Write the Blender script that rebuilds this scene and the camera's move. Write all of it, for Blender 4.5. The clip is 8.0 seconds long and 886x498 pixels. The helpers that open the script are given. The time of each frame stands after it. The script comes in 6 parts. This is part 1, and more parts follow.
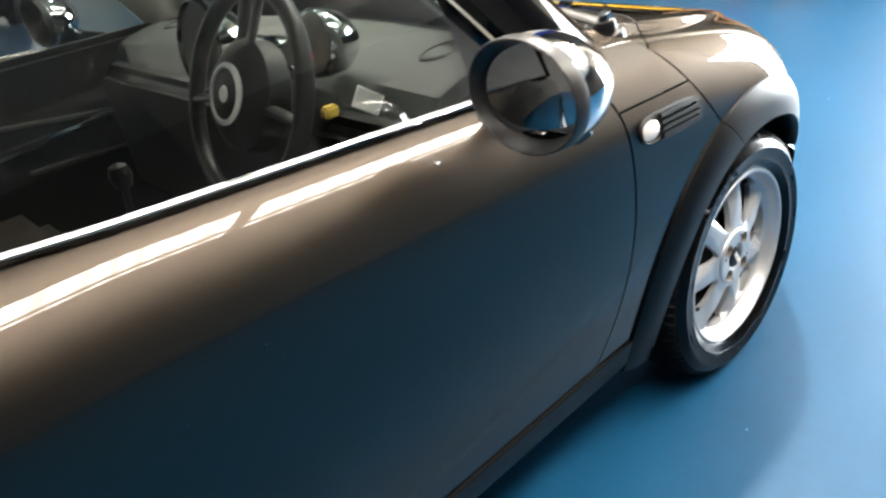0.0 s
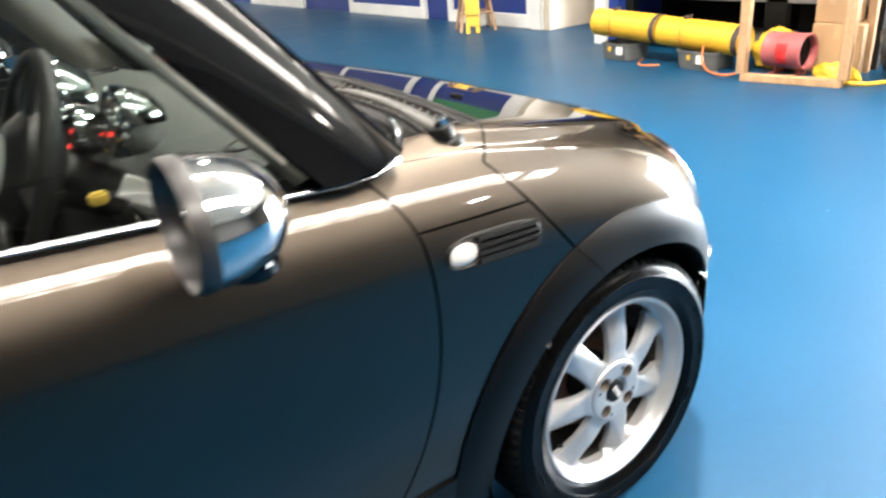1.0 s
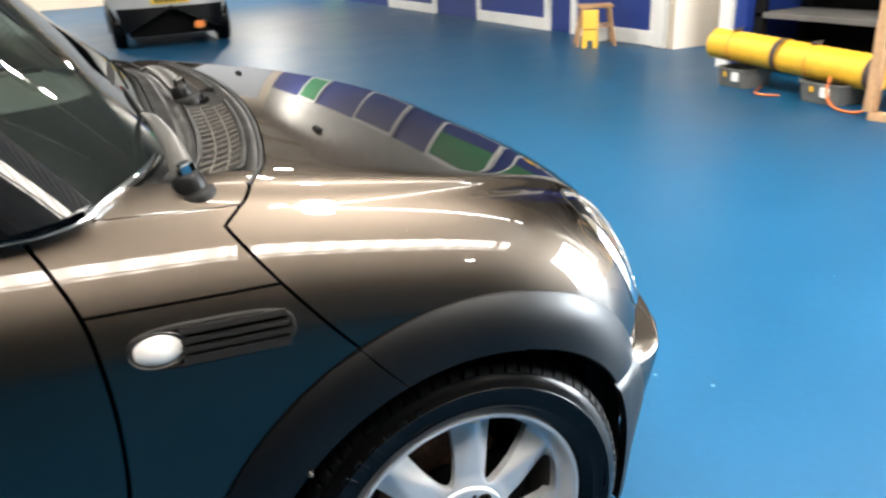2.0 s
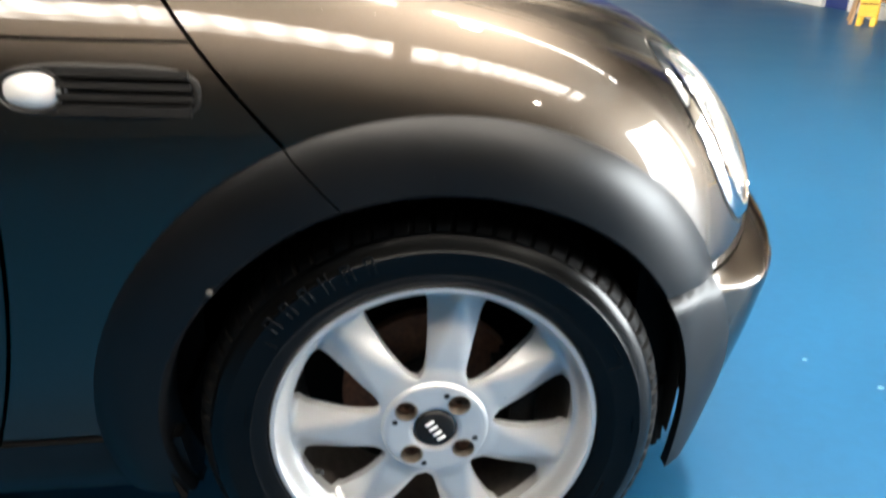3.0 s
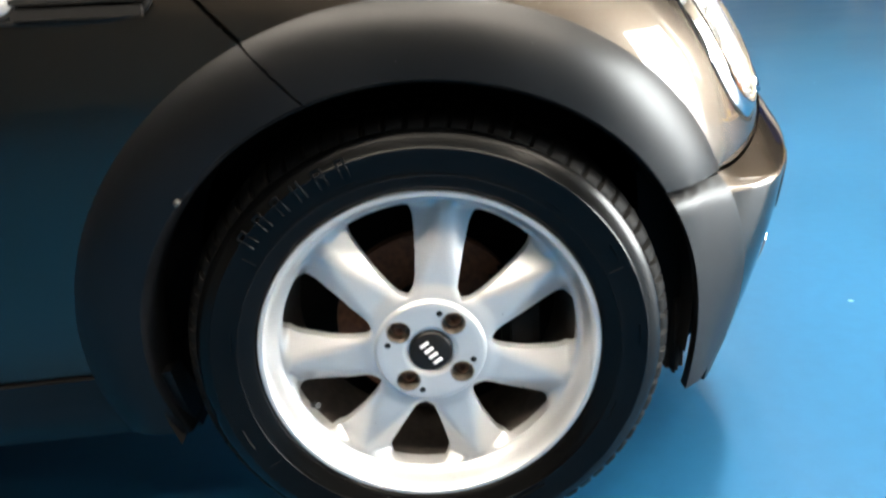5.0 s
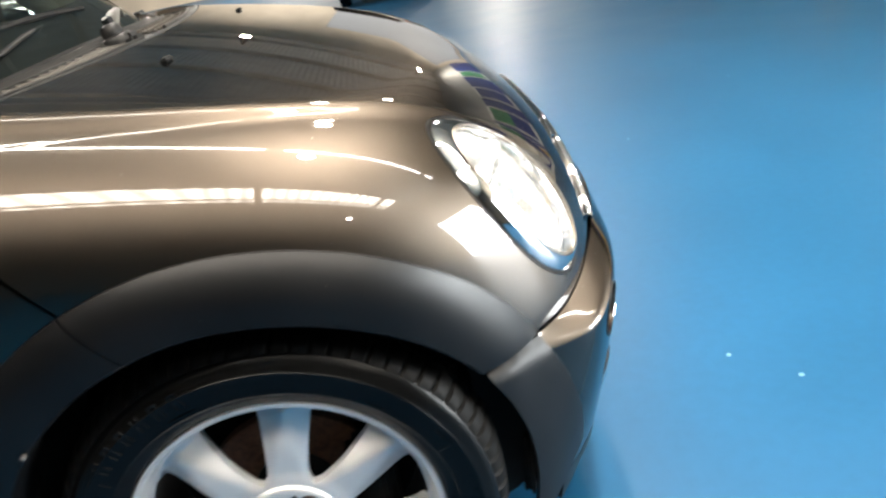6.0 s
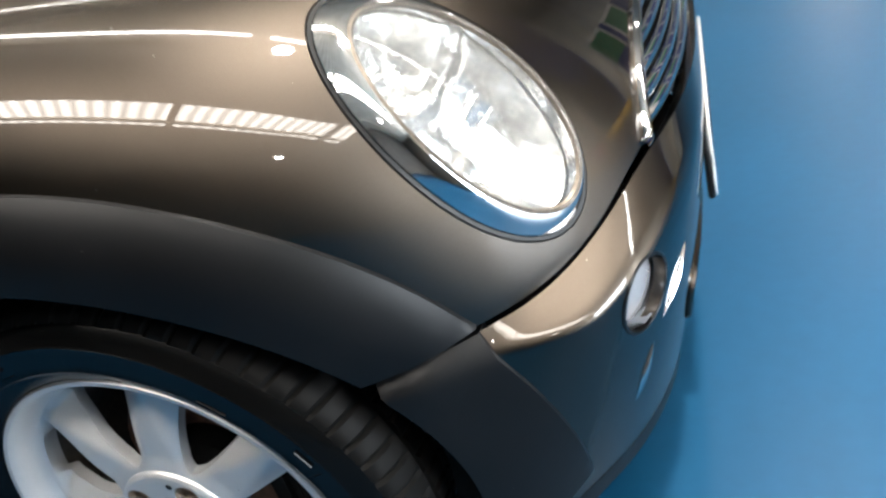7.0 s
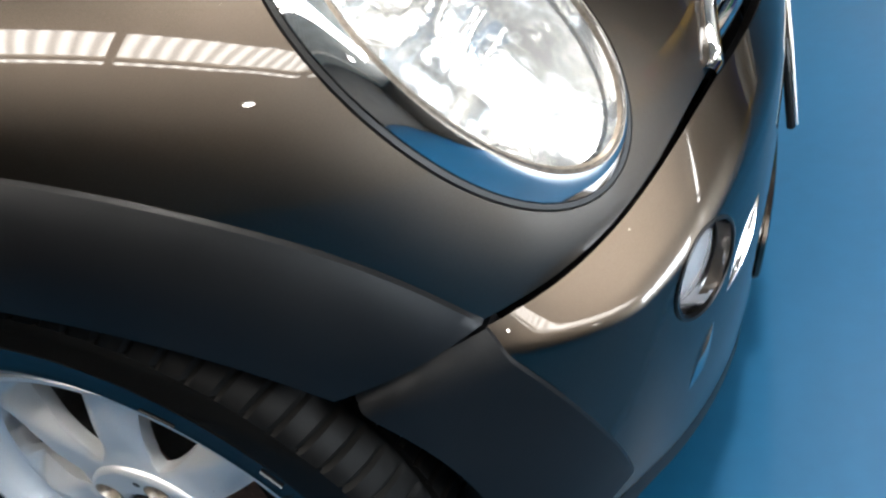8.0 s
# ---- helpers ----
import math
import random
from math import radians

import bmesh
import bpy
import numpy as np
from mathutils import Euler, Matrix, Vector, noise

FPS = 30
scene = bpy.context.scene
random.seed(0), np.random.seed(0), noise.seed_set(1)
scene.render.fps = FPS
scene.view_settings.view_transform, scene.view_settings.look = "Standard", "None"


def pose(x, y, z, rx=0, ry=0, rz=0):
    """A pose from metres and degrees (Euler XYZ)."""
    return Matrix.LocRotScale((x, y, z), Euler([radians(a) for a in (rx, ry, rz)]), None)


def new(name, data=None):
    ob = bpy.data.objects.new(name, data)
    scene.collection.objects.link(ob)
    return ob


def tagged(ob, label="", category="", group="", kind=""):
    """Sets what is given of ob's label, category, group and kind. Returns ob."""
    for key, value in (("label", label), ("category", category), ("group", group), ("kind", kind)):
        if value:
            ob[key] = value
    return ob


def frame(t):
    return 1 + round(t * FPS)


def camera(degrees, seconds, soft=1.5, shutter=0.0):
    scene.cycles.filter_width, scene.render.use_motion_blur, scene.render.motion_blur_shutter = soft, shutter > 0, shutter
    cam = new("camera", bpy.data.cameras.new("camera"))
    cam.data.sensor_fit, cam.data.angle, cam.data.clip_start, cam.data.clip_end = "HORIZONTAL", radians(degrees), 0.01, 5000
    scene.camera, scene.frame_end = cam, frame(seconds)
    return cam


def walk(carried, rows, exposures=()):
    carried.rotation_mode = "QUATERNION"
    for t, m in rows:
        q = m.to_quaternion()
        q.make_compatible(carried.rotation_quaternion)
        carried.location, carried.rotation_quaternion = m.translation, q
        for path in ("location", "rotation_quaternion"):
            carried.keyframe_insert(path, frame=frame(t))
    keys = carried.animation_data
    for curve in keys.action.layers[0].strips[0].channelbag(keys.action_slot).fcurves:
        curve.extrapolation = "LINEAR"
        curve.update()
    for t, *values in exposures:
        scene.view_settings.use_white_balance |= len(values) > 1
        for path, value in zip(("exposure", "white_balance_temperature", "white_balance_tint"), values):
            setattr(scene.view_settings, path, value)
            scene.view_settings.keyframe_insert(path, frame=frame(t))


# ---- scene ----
PATH = [
    (0.0, pose(-1.4997, -1.5214, 1.2704, 61.438, 8.178, -44.028)),
    (0.5, pose(-1.3433, -1.6598, 1.2663, 64.497, 7.979, -39.003)),
    (0.8, pose(-1.1829, -1.6962, 1.2622, 65.387, 4.081, -35.905)),
    (1.0, pose(-1.0454, -1.6852, 1.2682, 65.894, 4.139, -36.887)),
    (1.2, pose(-0.9219, -1.6987, 1.2725, 66.345, 4.937, -37.207)),
    (2.3, pose(-0.2426, -1.6451, 1.1644, 66.893, 1.600, -17.644)),
    (2.5, pose(-0.1717, -1.5987, 1.1180, 66.530, 1.104, -13.189)),
    (3.0, pose(-0.0508, -1.6100, 0.9290, 66.270, 0.482, -4.732)),
    (3.5, pose(-0.0101, -1.6235, 0.7456, 67.956, 3.530, -2.678)),
    (4.0, pose(0.0160, -1.6411, 0.6930, 68.225, 3.796, -1.998)),
    (5.3, pose(0.0379, -1.6284, 0.8762, 68.188, 7.499, -2.561)),
    (5.5, pose(0.0962, -1.6275, 0.9834, 65.241, 10.373, -5.464)),
    (5.7, pose(0.1507, -1.6394, 1.0657, 64.059, 11.460, -8.383)),
    (6.0, pose(0.2632, -1.6078, 1.0420, 65.269, 10.641, -6.373)),
    (6.3, pose(0.4290, -1.4935, 1.0458, 61.693, 11.517, -0.516)),
    (6.5, pose(0.5190, -1.4216, 1.0097, 61.327, 13.870, 2.447)),
    (6.7, pose(0.5787, -1.3563, 0.9563, 61.145, 15.383, 8.458)),
    (7.0, pose(0.6226, -1.2406, 0.8775, 60.719, 16.592, 15.429)),
    (7.5, pose(0.5924, -1.1256, 0.8110, 57.709, 19.706, 18.056)),
    (8.0, pose(0.6023, -1.0762, 0.8295, 54.403, 18.942, 18.492)),
]
EXPOSURE = [(0.0, 0.68, 6650, 10), (0.5, 0.92, 6650, 10), (1.2, 0.84, 6650, 10), (2.4, 0.54, 6500, 10), (3.0, 0.66, 6750, 10), (3.5, 0.69, 6450, 10), (4.2, 0.86, 6350, 10), (5.3, 1.05, 7150, 10), (5.7, 0.90, 7050, 10), (6.2, 0.44, 6700, 10), (7.0, 0.06, 6450, 10), (8.0, -0.09, 6350, 10)]
cam = camera(62.26, 8.0, soft=2.4, shutter=0.35)
walk(cam, PATH, exposures=EXPOSURE)

# ---- light of the workshop ----
world = bpy.data.worlds.new("world")
scene.world = world
world.use_nodes = True
wn = world.node_tree.nodes
sky = wn.new("ShaderNodeTexSky")
sky.sky_type, sky.sun_disc = "NISHITA", False
sky.sun_elevation, sky.sun_rotation = radians(35), radians(120)
world.node_tree.links.new(sky.outputs[0], wn["Background"].inputs[0])
wn["Background"].inputs[1].default_value = 0.12

ROOF_Z = 4.6


def area_lamp(name, m, sx, sy, watts, colour):
    data = bpy.data.lights.new(name, "AREA")
    data.shape, data.size, data.size_y, data.energy, data.color = "RECTANGLE", sx, sy, watts, colour
    ob = new(name, data)
    ob.matrix_world = m
    return ob


# ---- materials ----
def mat(name, base, rough=0.5, metal=0.0, grain=0.0, grain_size=60.0, blotch=0.0, blotch_size=2.0, bump=0.0,
        coat=0.0, coat_rough=0.03, emit=None, power=0.0, spec=0.5, stretch=(1, 1, 1), rough_var=0.0, object_space=True):
    m = bpy.data.materials.new(name)
    m.use_nodes = True
    nt = m.node_tree
    b = nt.nodes["Principled BSDF"]
    b.inputs["Roughness"].default_value, b.inputs["Metallic"].default_value = rough, metal
    b.inputs["Coat Weight"].default_value, b.inputs["Coat Roughness"].default_value = coat, coat_rough
    b.inputs["Specular IOR Level"].default_value = spec
    b.inputs["Base Color"].default_value = (*base, 1)
    if emit:
        b.inputs["Emission Color"].default_value, b.inputs["Emission Strength"].default_value = (*emit, 1), power
    if not (grain or blotch or bump or rough_var):
        return m
    co = nt.nodes.new("ShaderNodeTexCoord")
    mp = nt.nodes.new("ShaderNodeMapping")
    mp.inputs["Scale"].default_value = stretch
    nt.links.new(co.outputs["Object"], mp.inputs[0])

    def nz(scale, detail):
        n = nt.nodes.new("ShaderNodeTexNoise")
        n.inputs["Scale"].default_value, n.inputs["Detail"].default_value = scale, detail
        nt.links.new(mp.outputs[0], n.inputs["Vector"])
        return n
    fine, wide = nz(grain_size, 3), nz(blotch_size, 5)

    def swing(src, amount):
        r = nt.nodes.new("ShaderNodeMapRange")
        r.inputs["From Min"].default_value, r.inputs["From Max"].default_value = 0.25, 0.75
        r.inputs["To Min"].default_value, r.inputs["To Max"].default_value = 1 - amount, 1 + amount
        nt.links.new(src.outputs["Fac"], r.inputs["Value"])
        return r
    mul = nt.nodes.new("ShaderNodeMath")
    mul.operation = "MULTIPLY"
    nt.links.new(swing(fine, grain).outputs[0], mul.inputs[0])
    nt.links.new(swing(wide, blotch).outputs[0], mul.inputs[1])
    vm = nt.nodes.new("ShaderNodeVectorMath")
    vm.operation = "SCALE"
    vm.inputs[0].default_value = base
    nt.links.new(mul.outputs[0], vm.inputs["Scale"])
    nt.links.new(vm.outputs[0], b.inputs["Base Color"])
    if rough_var:
        r = swing(wide, rough_var)
        rm = nt.nodes.new("ShaderNodeMath")
        rm.operation = "MULTIPLY"
        rm.inputs[1].default_value = rough
        nt.links.new(r.outputs[0], rm.inputs[0])
        nt.links.new(rm.outputs[0], b.inputs["Roughness"])
    if bump:
        bp = nt.nodes.new("ShaderNodeBump")
        bp.inputs["Strength"].default_value, bp.inputs["Distance"].default_value = 0.6, bump
        nt.links.new(fine.outputs["Fac"], bp.inputs["Height"])
        nt.links.new(bp.outputs[0], b.inputs["Normal"])
    return m


def glass_mat(name, tint, gloss=0.02, rim=1.45, haze=0.0):
    """Thin pane: clear, with a Fresnel gloss and, on an aged plastic lens, a milky haze."""
    m = bpy.data.materials.new(name)
    m.use_nodes = True
    nt = m.node_tree
    out = nt.nodes["Material Output"]
    nt.nodes.remove(nt.nodes["Principled BSDF"])
    tr, gl = nt.nodes.new("ShaderNodeBsdfTransparent"), nt.nodes.new("ShaderNodeBsdfGlossy")
    fr, mx = nt.nodes.new("ShaderNodeFresnel"), nt.nodes.new("ShaderNodeMixShader")
    tr.inputs[0].default_value = (*tint, 1)
    gl.inputs["Roughness"].default_value = gloss
    fr.inputs["IOR"].default_value = rim
    for a, c in ((fr.outputs[0], mx.inputs[0]), (tr.outputs[0], mx.inputs[1]), (gl.outputs[0], mx.inputs[2]), (mx.outputs[0], out.inputs[0])):
        nt.links.new(a, c)
    if haze:
        df, hz = nt.nodes.new("ShaderNodeBsdfDiffuse"), nt.nodes.new("ShaderNodeMixShader")
        df.inputs[0].default_value = (0.85, 0.84, 0.80, 1)
        hz.inputs[0].default_value = haze
        nt.links.new(tr.outputs[0], hz.inputs[1])
        nt.links.new(df.outputs[0], hz.inputs[2])
        nt.links.new(hz.outputs[0], mx.inputs[1])
    return m


PAINT = mat("bronze_grey_paint", (0.047, 0.0378, 0.0300), 0.32, 1.0, grain=0.16, grain_size=1400, blotch=0.04, blotch_size=3, coat=1.0, coat_rough=0.02, spec=0.0)
BLACK_GLOSS = mat("black_gloss_paint", (0.0015, 0.0015, 0.002), 0.06, 0.0, spec=0.4, blotch=0.1)
TRIM = mat("black_plastic_trim", (0.0017, 0.0018, 0.0021), 0.41, 0.0, spec=0.21, grain=0.25, grain_size=420, blotch=0.3, blotch_size=9, bump=0.0001, rough_var=0.10)
# near-black liner, used as well for the shade behind the rack
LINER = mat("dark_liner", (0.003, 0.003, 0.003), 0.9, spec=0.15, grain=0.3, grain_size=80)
RUBBER = mat("tyre_rubber", (0.0013, 0.0013, 0.0013), 0.22, 0.0, spec=0.13, grain=0.2, grain_size=180, blotch=0.2, blotch_size=14, bump=0.00004, rough_var=0.15)
TREAD_M = mat("tread_rubber", (0.0026, 0.0024, 0.0022), 0.6, 0.0, spec=0.08, grain=0.35, grain_size=160, blotch=0.4, blotch_size=20, bump=0.0006)
ALLOY = mat("silver_alloy_paint", (0.46, 0.465, 0.47), 0.38, 0.6, grain=0.03, grain_size=700, blotch=0.06, blotch_size=16, coat=0.3, coat_rough=0.15)
DUSTY = mat("brake_dusted_alloy", (0.055, 0.045, 0.038), 0.7, 0.2, grain=0.3, grain_size=90, blotch=0.4, blotch_size=12)
CHROME = mat("chrome", (0.60, 0.61, 0.63), 0.05, 1.0, blotch=0.05, blotch_size=12)
STEEL_DULL = mat("dull_steel", (0.20, 0.17, 0.14), 0.45, 0.8, grain=0.3, grain_size=300, blotch=0.3, blotch_size=25)
RUST = mat("rusty_disc", (0.10, 0.045, 0.025), 0.7, 0.3, grain=0.4, grain_size=120, blotch=0.4, blotch_size=14, bump=0.0006)
REFLECTOR = mat("lamp_reflector", (0.88, 0.88, 0.87), 0.22, 1.0, grain=0.1, grain_size=48, bump=0.004)
WHITE_PLASTIC = mat("white_lens_plastic", (0.50, 0.485, 0.46), 0.18, 0.0, coat=1.0, grain=0.04, grain_size=500)
FOG_LENS = mat("pale_fog_lens", (0.22, 0.22, 0.23), 0.2, 0.0, coat=0.6, grain=0.08, grain_size=400)
CLEAR = glass_mat("clear_lamp_lens", (0.98, 0.98, 0.98), haze=0.08)
SCREEN = glass_mat("green_tinted_glass", (0.46, 0.54, 0.50), 0.01, 1.36)
SIDE_GLASS = glass_mat("side_glass", (0.56, 0.60, 0.58), 0.01, 1.5)
MIRROR = mat("mirror_silver", (0.85, 0.86, 0.87), 0.01, 1.0)
CABIN = mat("charcoal_cabin_plastic", (0.009, 0.0085, 0.008), 0.5, spec=0.25, grain=0.2, grain_size=500, blotch=0.15, bump=0.0003)
DASH = mat("grey_dash_pad", (0.046, 0.051, 0.046), 0.6, grain=0.15, grain_size=600, blotch=0.1, bump=0.0003)
SEAT_M = mat("dark_brown_seat_leather", (0.014, 0.011, 0.0095), 0.5, spec=0.25, grain=0.2, grain_size=250, blotch=0.2, bump=0.0005)
PLATE_M = mat("plate_plastic", (0.75, 0.75, 0.72), 0.3, coat=0.5, blotch=0.05)
BAR_DARK = mat("dark_bar", (0.007, 0.0068, 0.0068), 0.4, spec=0.15)
BAR_LIGHT = mat("pale_bar", (0.7, 0.7, 0.7), 0.35)
LINING = mat("cream_cloth_lining", (0.34, 0.33, 0.29), 0.8, grain=0.08, grain_size=300, blotch=0.08)
COWL_M = mat("weathered_grey_plastic", (0.010, 0.0096, 0.0092), 0.42, spec=0.07, grain=0.15, grain_size=350, blotch=0.2, blotch_size=12, rough_var=0.2)
# grey raised so that the colour carries the sheen on the vent bars
MESH_M = mat("dusty_grey_mesh_plastic", (0.040, 0.036, 0.031), 0.55, spec=0.15, grain=0.15, grain_size=350, blotch=0.2, blotch_size=12)
VENT_GREY = mat("charcoal_vent_plastic", (0.0095, 0.0088, 0.0082), 0.4, spec=0.16, grain=0.1, grain_size=300, blotch=0.12)
SATIN = mat("satin_grey_plastic", (0.035, 0.033, 0.030), 0.4, grain=0.1, grain_size=300)


def add_specks(m, scale, size, share, colour):
    """Sparse small dots of dust or paint on a surface."""
    nt = m.node_tree
    b = nt.nodes["Principled BSDF"]
    co, vo = nt.nodes.new("ShaderNodeTexCoord"), nt.nodes.new("ShaderNodeTexVoronoi")
    vo.inputs["Scale"].default_value = scale
    near, keep, both_, sep, mx = (nt.nodes.new(k) for k in ("ShaderNodeMath", "ShaderNodeMath", "ShaderNodeMath", "ShaderNodeSeparateColor", "ShaderNodeMix"))
    near.operation, keep.operation, both_.operation, mx.data_type = "LESS_THAN", "LESS_THAN", "MULTIPLY", "RGBA"
    keep.inputs[1].default_value = share
    wide = nt.nodes.new("ShaderNodeMath")
    wide.operation = "MULTIPLY"
    wide.inputs[1].default_value = size
    old = b.inputs["Base Color"].links[0].from_socket
    mx.inputs["B"].default_value = (*colour, 1)
    for a, c in ((co.outputs["Object"], vo.inputs["Vector"]), (vo.outputs["Distance"], near.inputs[0]), (vo.outputs["Color"], sep.inputs[0]), (sep.outputs[0], keep.inputs[0]),
                 (sep.outputs[1], wide.inputs[0]), (wide.outputs[0], near.inputs[1]), (near.outputs[0], both_.inputs[0]), (keep.outputs[0], both_.inputs[1]), (both_.outputs[0], mx.inputs["Factor"]), (old, mx.inputs["A"]), (mx.outputs["Result"], b.inputs["Base Color"])):
        nt.links.new(a, c)


add_specks(PAINT, 70, 0.06, 0.14, (0.20, 0.19, 0.18))


def flake_lacquer(m, flake_rough, ior):
    """Metal flakes with a bounded glow under a smooth clear lacquer."""
    nt = m.node_tree
    b = nt.nodes["Principled BSDF"]
    flakes, lacquer, fr, mx = (nt.nodes.new(k) for k in ("ShaderNodeBsdfAnisotropic", "ShaderNodeBsdfAnisotropic", "ShaderNodeFresnel", "ShaderNodeMixShader"))
    flakes.distribution = lacquer.distribution = "BECKMANN"
    flakes.inputs["Roughness"].default_value, lacquer.inputs["Roughness"].default_value = flake_rough, 0.03
    lacquer.inputs["Color"].default_value = (1, 1, 1, 1)
    fr.inputs["IOR"].default_value = ior
    for a, c in ((b.inputs["Base Color"].links[0].from_socket, flakes.inputs["Color"]), (fr.outputs[0], mx.inputs[0]), (flakes.outputs[0], mx.inputs[1]), (lacquer.outputs[0], mx.inputs[2]), (mx.outputs[0], nt.nodes["Material Output"].inputs[0])):
        nt.links.new(a, c)
    nt.nodes.remove(b)


flake_lacquer(PAINT, 0.47, 1.43)
add_specks(ALLOY, 46, 0.10, 0.05, (0.02, 0.018, 0.016))
add_specks(TRIM, 70, 0.06, 0.10, (0.08, 0.075, 0.07))
add_specks(RUBBER, 48, 0.07, 0.18, (0.05, 0.047, 0.045))

# ---- mesh tools ----
def part(name, bm, material, parent=None, label="", smooth=True):
    """Links a bmesh, or a (verts, faces) pair, as one mesh object."""
    me = bpy.data.meshes.new(name)
    if isinstance(bm, tuple):
        me.from_pydata([tuple(v) for v in bm[0]], [], [tuple(f) for f in bm[1]])
    else:
        bm.to_mesh(me)
        bm.free()
    if smooth:
        me.shade_smooth()
        me.set_sharp_from_angle(angle=radians(38))
    me.materials.append(material)
    ob = new(name, me)
    ob.parent = parent
    if label:
        tagged(ob, label)
    return ob


def empty(name, place=(0, 0, 0), label="", category="", group="", kind=""):
    ob = new(name)
    ob.location = place
    return tagged(ob, label, category, group, kind)


def shifted(mesh, m):
    v, f = mesh
    return [m @ Vector(p) for p in v], f


def flipped(mesh):
    """The mirror image over the car's middle plane."""
    v, f = mesh
    return [(p[0], -p[1], p[2]) for p in v], [tuple(reversed(q)) for q in f]


def joined(*meshes):
    vs, fs = [], []
    for v, f in meshes:
        k = len(vs)
        vs.extend(tuple(p) for p in v)
        fs.extend(tuple(i + k for i in q) for q in f)
    return vs, fs


def grid(P, wrap=False):
    """Quads over an array of points (rows, columns, 3)."""
    P = np.asarray(P)
    nu, nv = P.shape[:2]
    fs = []
    for i in range(nu - 1):
        for j in range(nv if wrap else nv - 1):
            k = (j + 1) % nv
            fs.append((i * nv + j, i * nv + k, (i + 1) * nv + k, (i + 1) * nv + j))
    return P.reshape(-1, 3), fs


def clip(mesh, field):
    """Keeps what lies where field(points) > 0, cut cleanly along field = 0."""
    V, F = np.asarray(mesh[0], float), mesh[1]
    s = np.asarray(field(V))
    s = np.where(np.abs(s) < 1e-7, 1e-7, s)
    vs, out, cuts = [tuple(p) for p in V], [], {}
    pos = s > 0

    def cut(a, b):
        key = (a, b) if a < b else (b, a)
        if key not in cuts:
            k = s[a] / (s[a] - s[b])
            cuts[key] = len(vs)
            vs.append(tuple(V[a] + (V[b] - V[a]) * k))
        return cuts[key]
    for f in F:
        inside = [pos[i] for i in f]
        if all(inside):
            out.append(f)
        elif any(inside):
            q, n = [], len(f)
            for i in range(n):
                a, b = f[i], f[(i + 1) % n]
                if pos[a]:
                    q.append(a)
                if pos[a] != pos[b]:
                    q.append(cut(a, b))
            if len(q) > 2:
                out.append(tuple(q))
    used = sorted({i for f in out for i in f})
    slot = {i: k for k, i in enumerate(used)}
    return [vs[i] for i in used], [tuple(slot[i] for i in f) for f in out]


def skirt(mesh, depth, inward=None):
    """Turns the open edges of a sheet inward, so that it shows its thickness."""
    V, F = [Vector(p) for p in mesh[0]], list(mesh[1])
    count = {}
    for f in F:
        for i in range(len(f)):
            count.setdefault((f[i], f[(i + 1) % len(f)]), 0)
    normal = [Vector() for _ in V]
    for f in F:
        n = (V[f[1]] - V[f[0]]).cross(V[f[2]] - V[f[0]])
        for i in f:
            normal[i] += n
    back = {}

    def low(i):
        if i not in back:
            d = Vector(inward) if inward else -normal[i].normalized()
            back[i] = len(V)
            V.append(V[i] + d * depth)
        return back[i]
    extra = [(b, a, low(a), low(b)) for a, b in list(count) if (b, a) not in count]
    return V, F + extra


def solid(mesh, depth):
    """A sheet with a back face and edges."""
    V, F = [Vector(p) for p in mesh[0]], list(mesh[1])
    n = [Vector() for _ in V]
    for f in F:
        c = (V[f[1]] - V[f[0]]).cross(V[f[2]] - V[f[0]])
        for i in f:
            n[i] += c
    k = len(V)
    edges = {(f[i], f[(i + 1) % len(f)]) for f in F for i in range(len(f))}
    W = V + [v - m.normalized() * depth for v, m in zip(V, n)]
    G = F + [tuple(i + k for i in reversed(f)) for f in F] + [(b, a, a + k, b + k) for a, b in edges if (b, a) not in edges]
    return W, G


def box(x0, x1, y0, y1, z0, z1, bevel=0.004, seg=1):
    bm = bmesh.new()
    bmesh.ops.create_cube(bm, size=1, matrix=Matrix.Translation(((x0 + x1) / 2, (y0 + y1) / 2, (z0 + z1) / 2)) @ Matrix.Diagonal((x1 - x0, y1 - y0, z1 - z0, 1)))
    if bevel:
        bmesh.ops.bevel(bm, geom=bm.edges[:], offset=bevel, segments=seg, affect="EDGES")
    bm.verts.index_update()
    r = [v.co.copy() for v in bm.verts], [tuple(v.index for v in f.verts) for f in bm.faces]
    bm.free()
    return r


def lathe(profile, steps=64, axis="y", sweep=360.0, start=0.0):
    """Turns a profile of (radius, along) round an axis through the origin."""
    rows = []
    full = sweep >= 360
    n = steps if full else steps + 1
    for r, h in profile:
        row = []
        for i in range(n):
            a = radians(start + sweep * i / steps)
            c, s = r * math.cos(a), r * math.sin(a)
            row.append({"y": (c, h, s), "z": (c, s, h), "x": (h, c, s)}[axis])
        rows.append(row)
    return grid(np.array(rows), wrap=full)


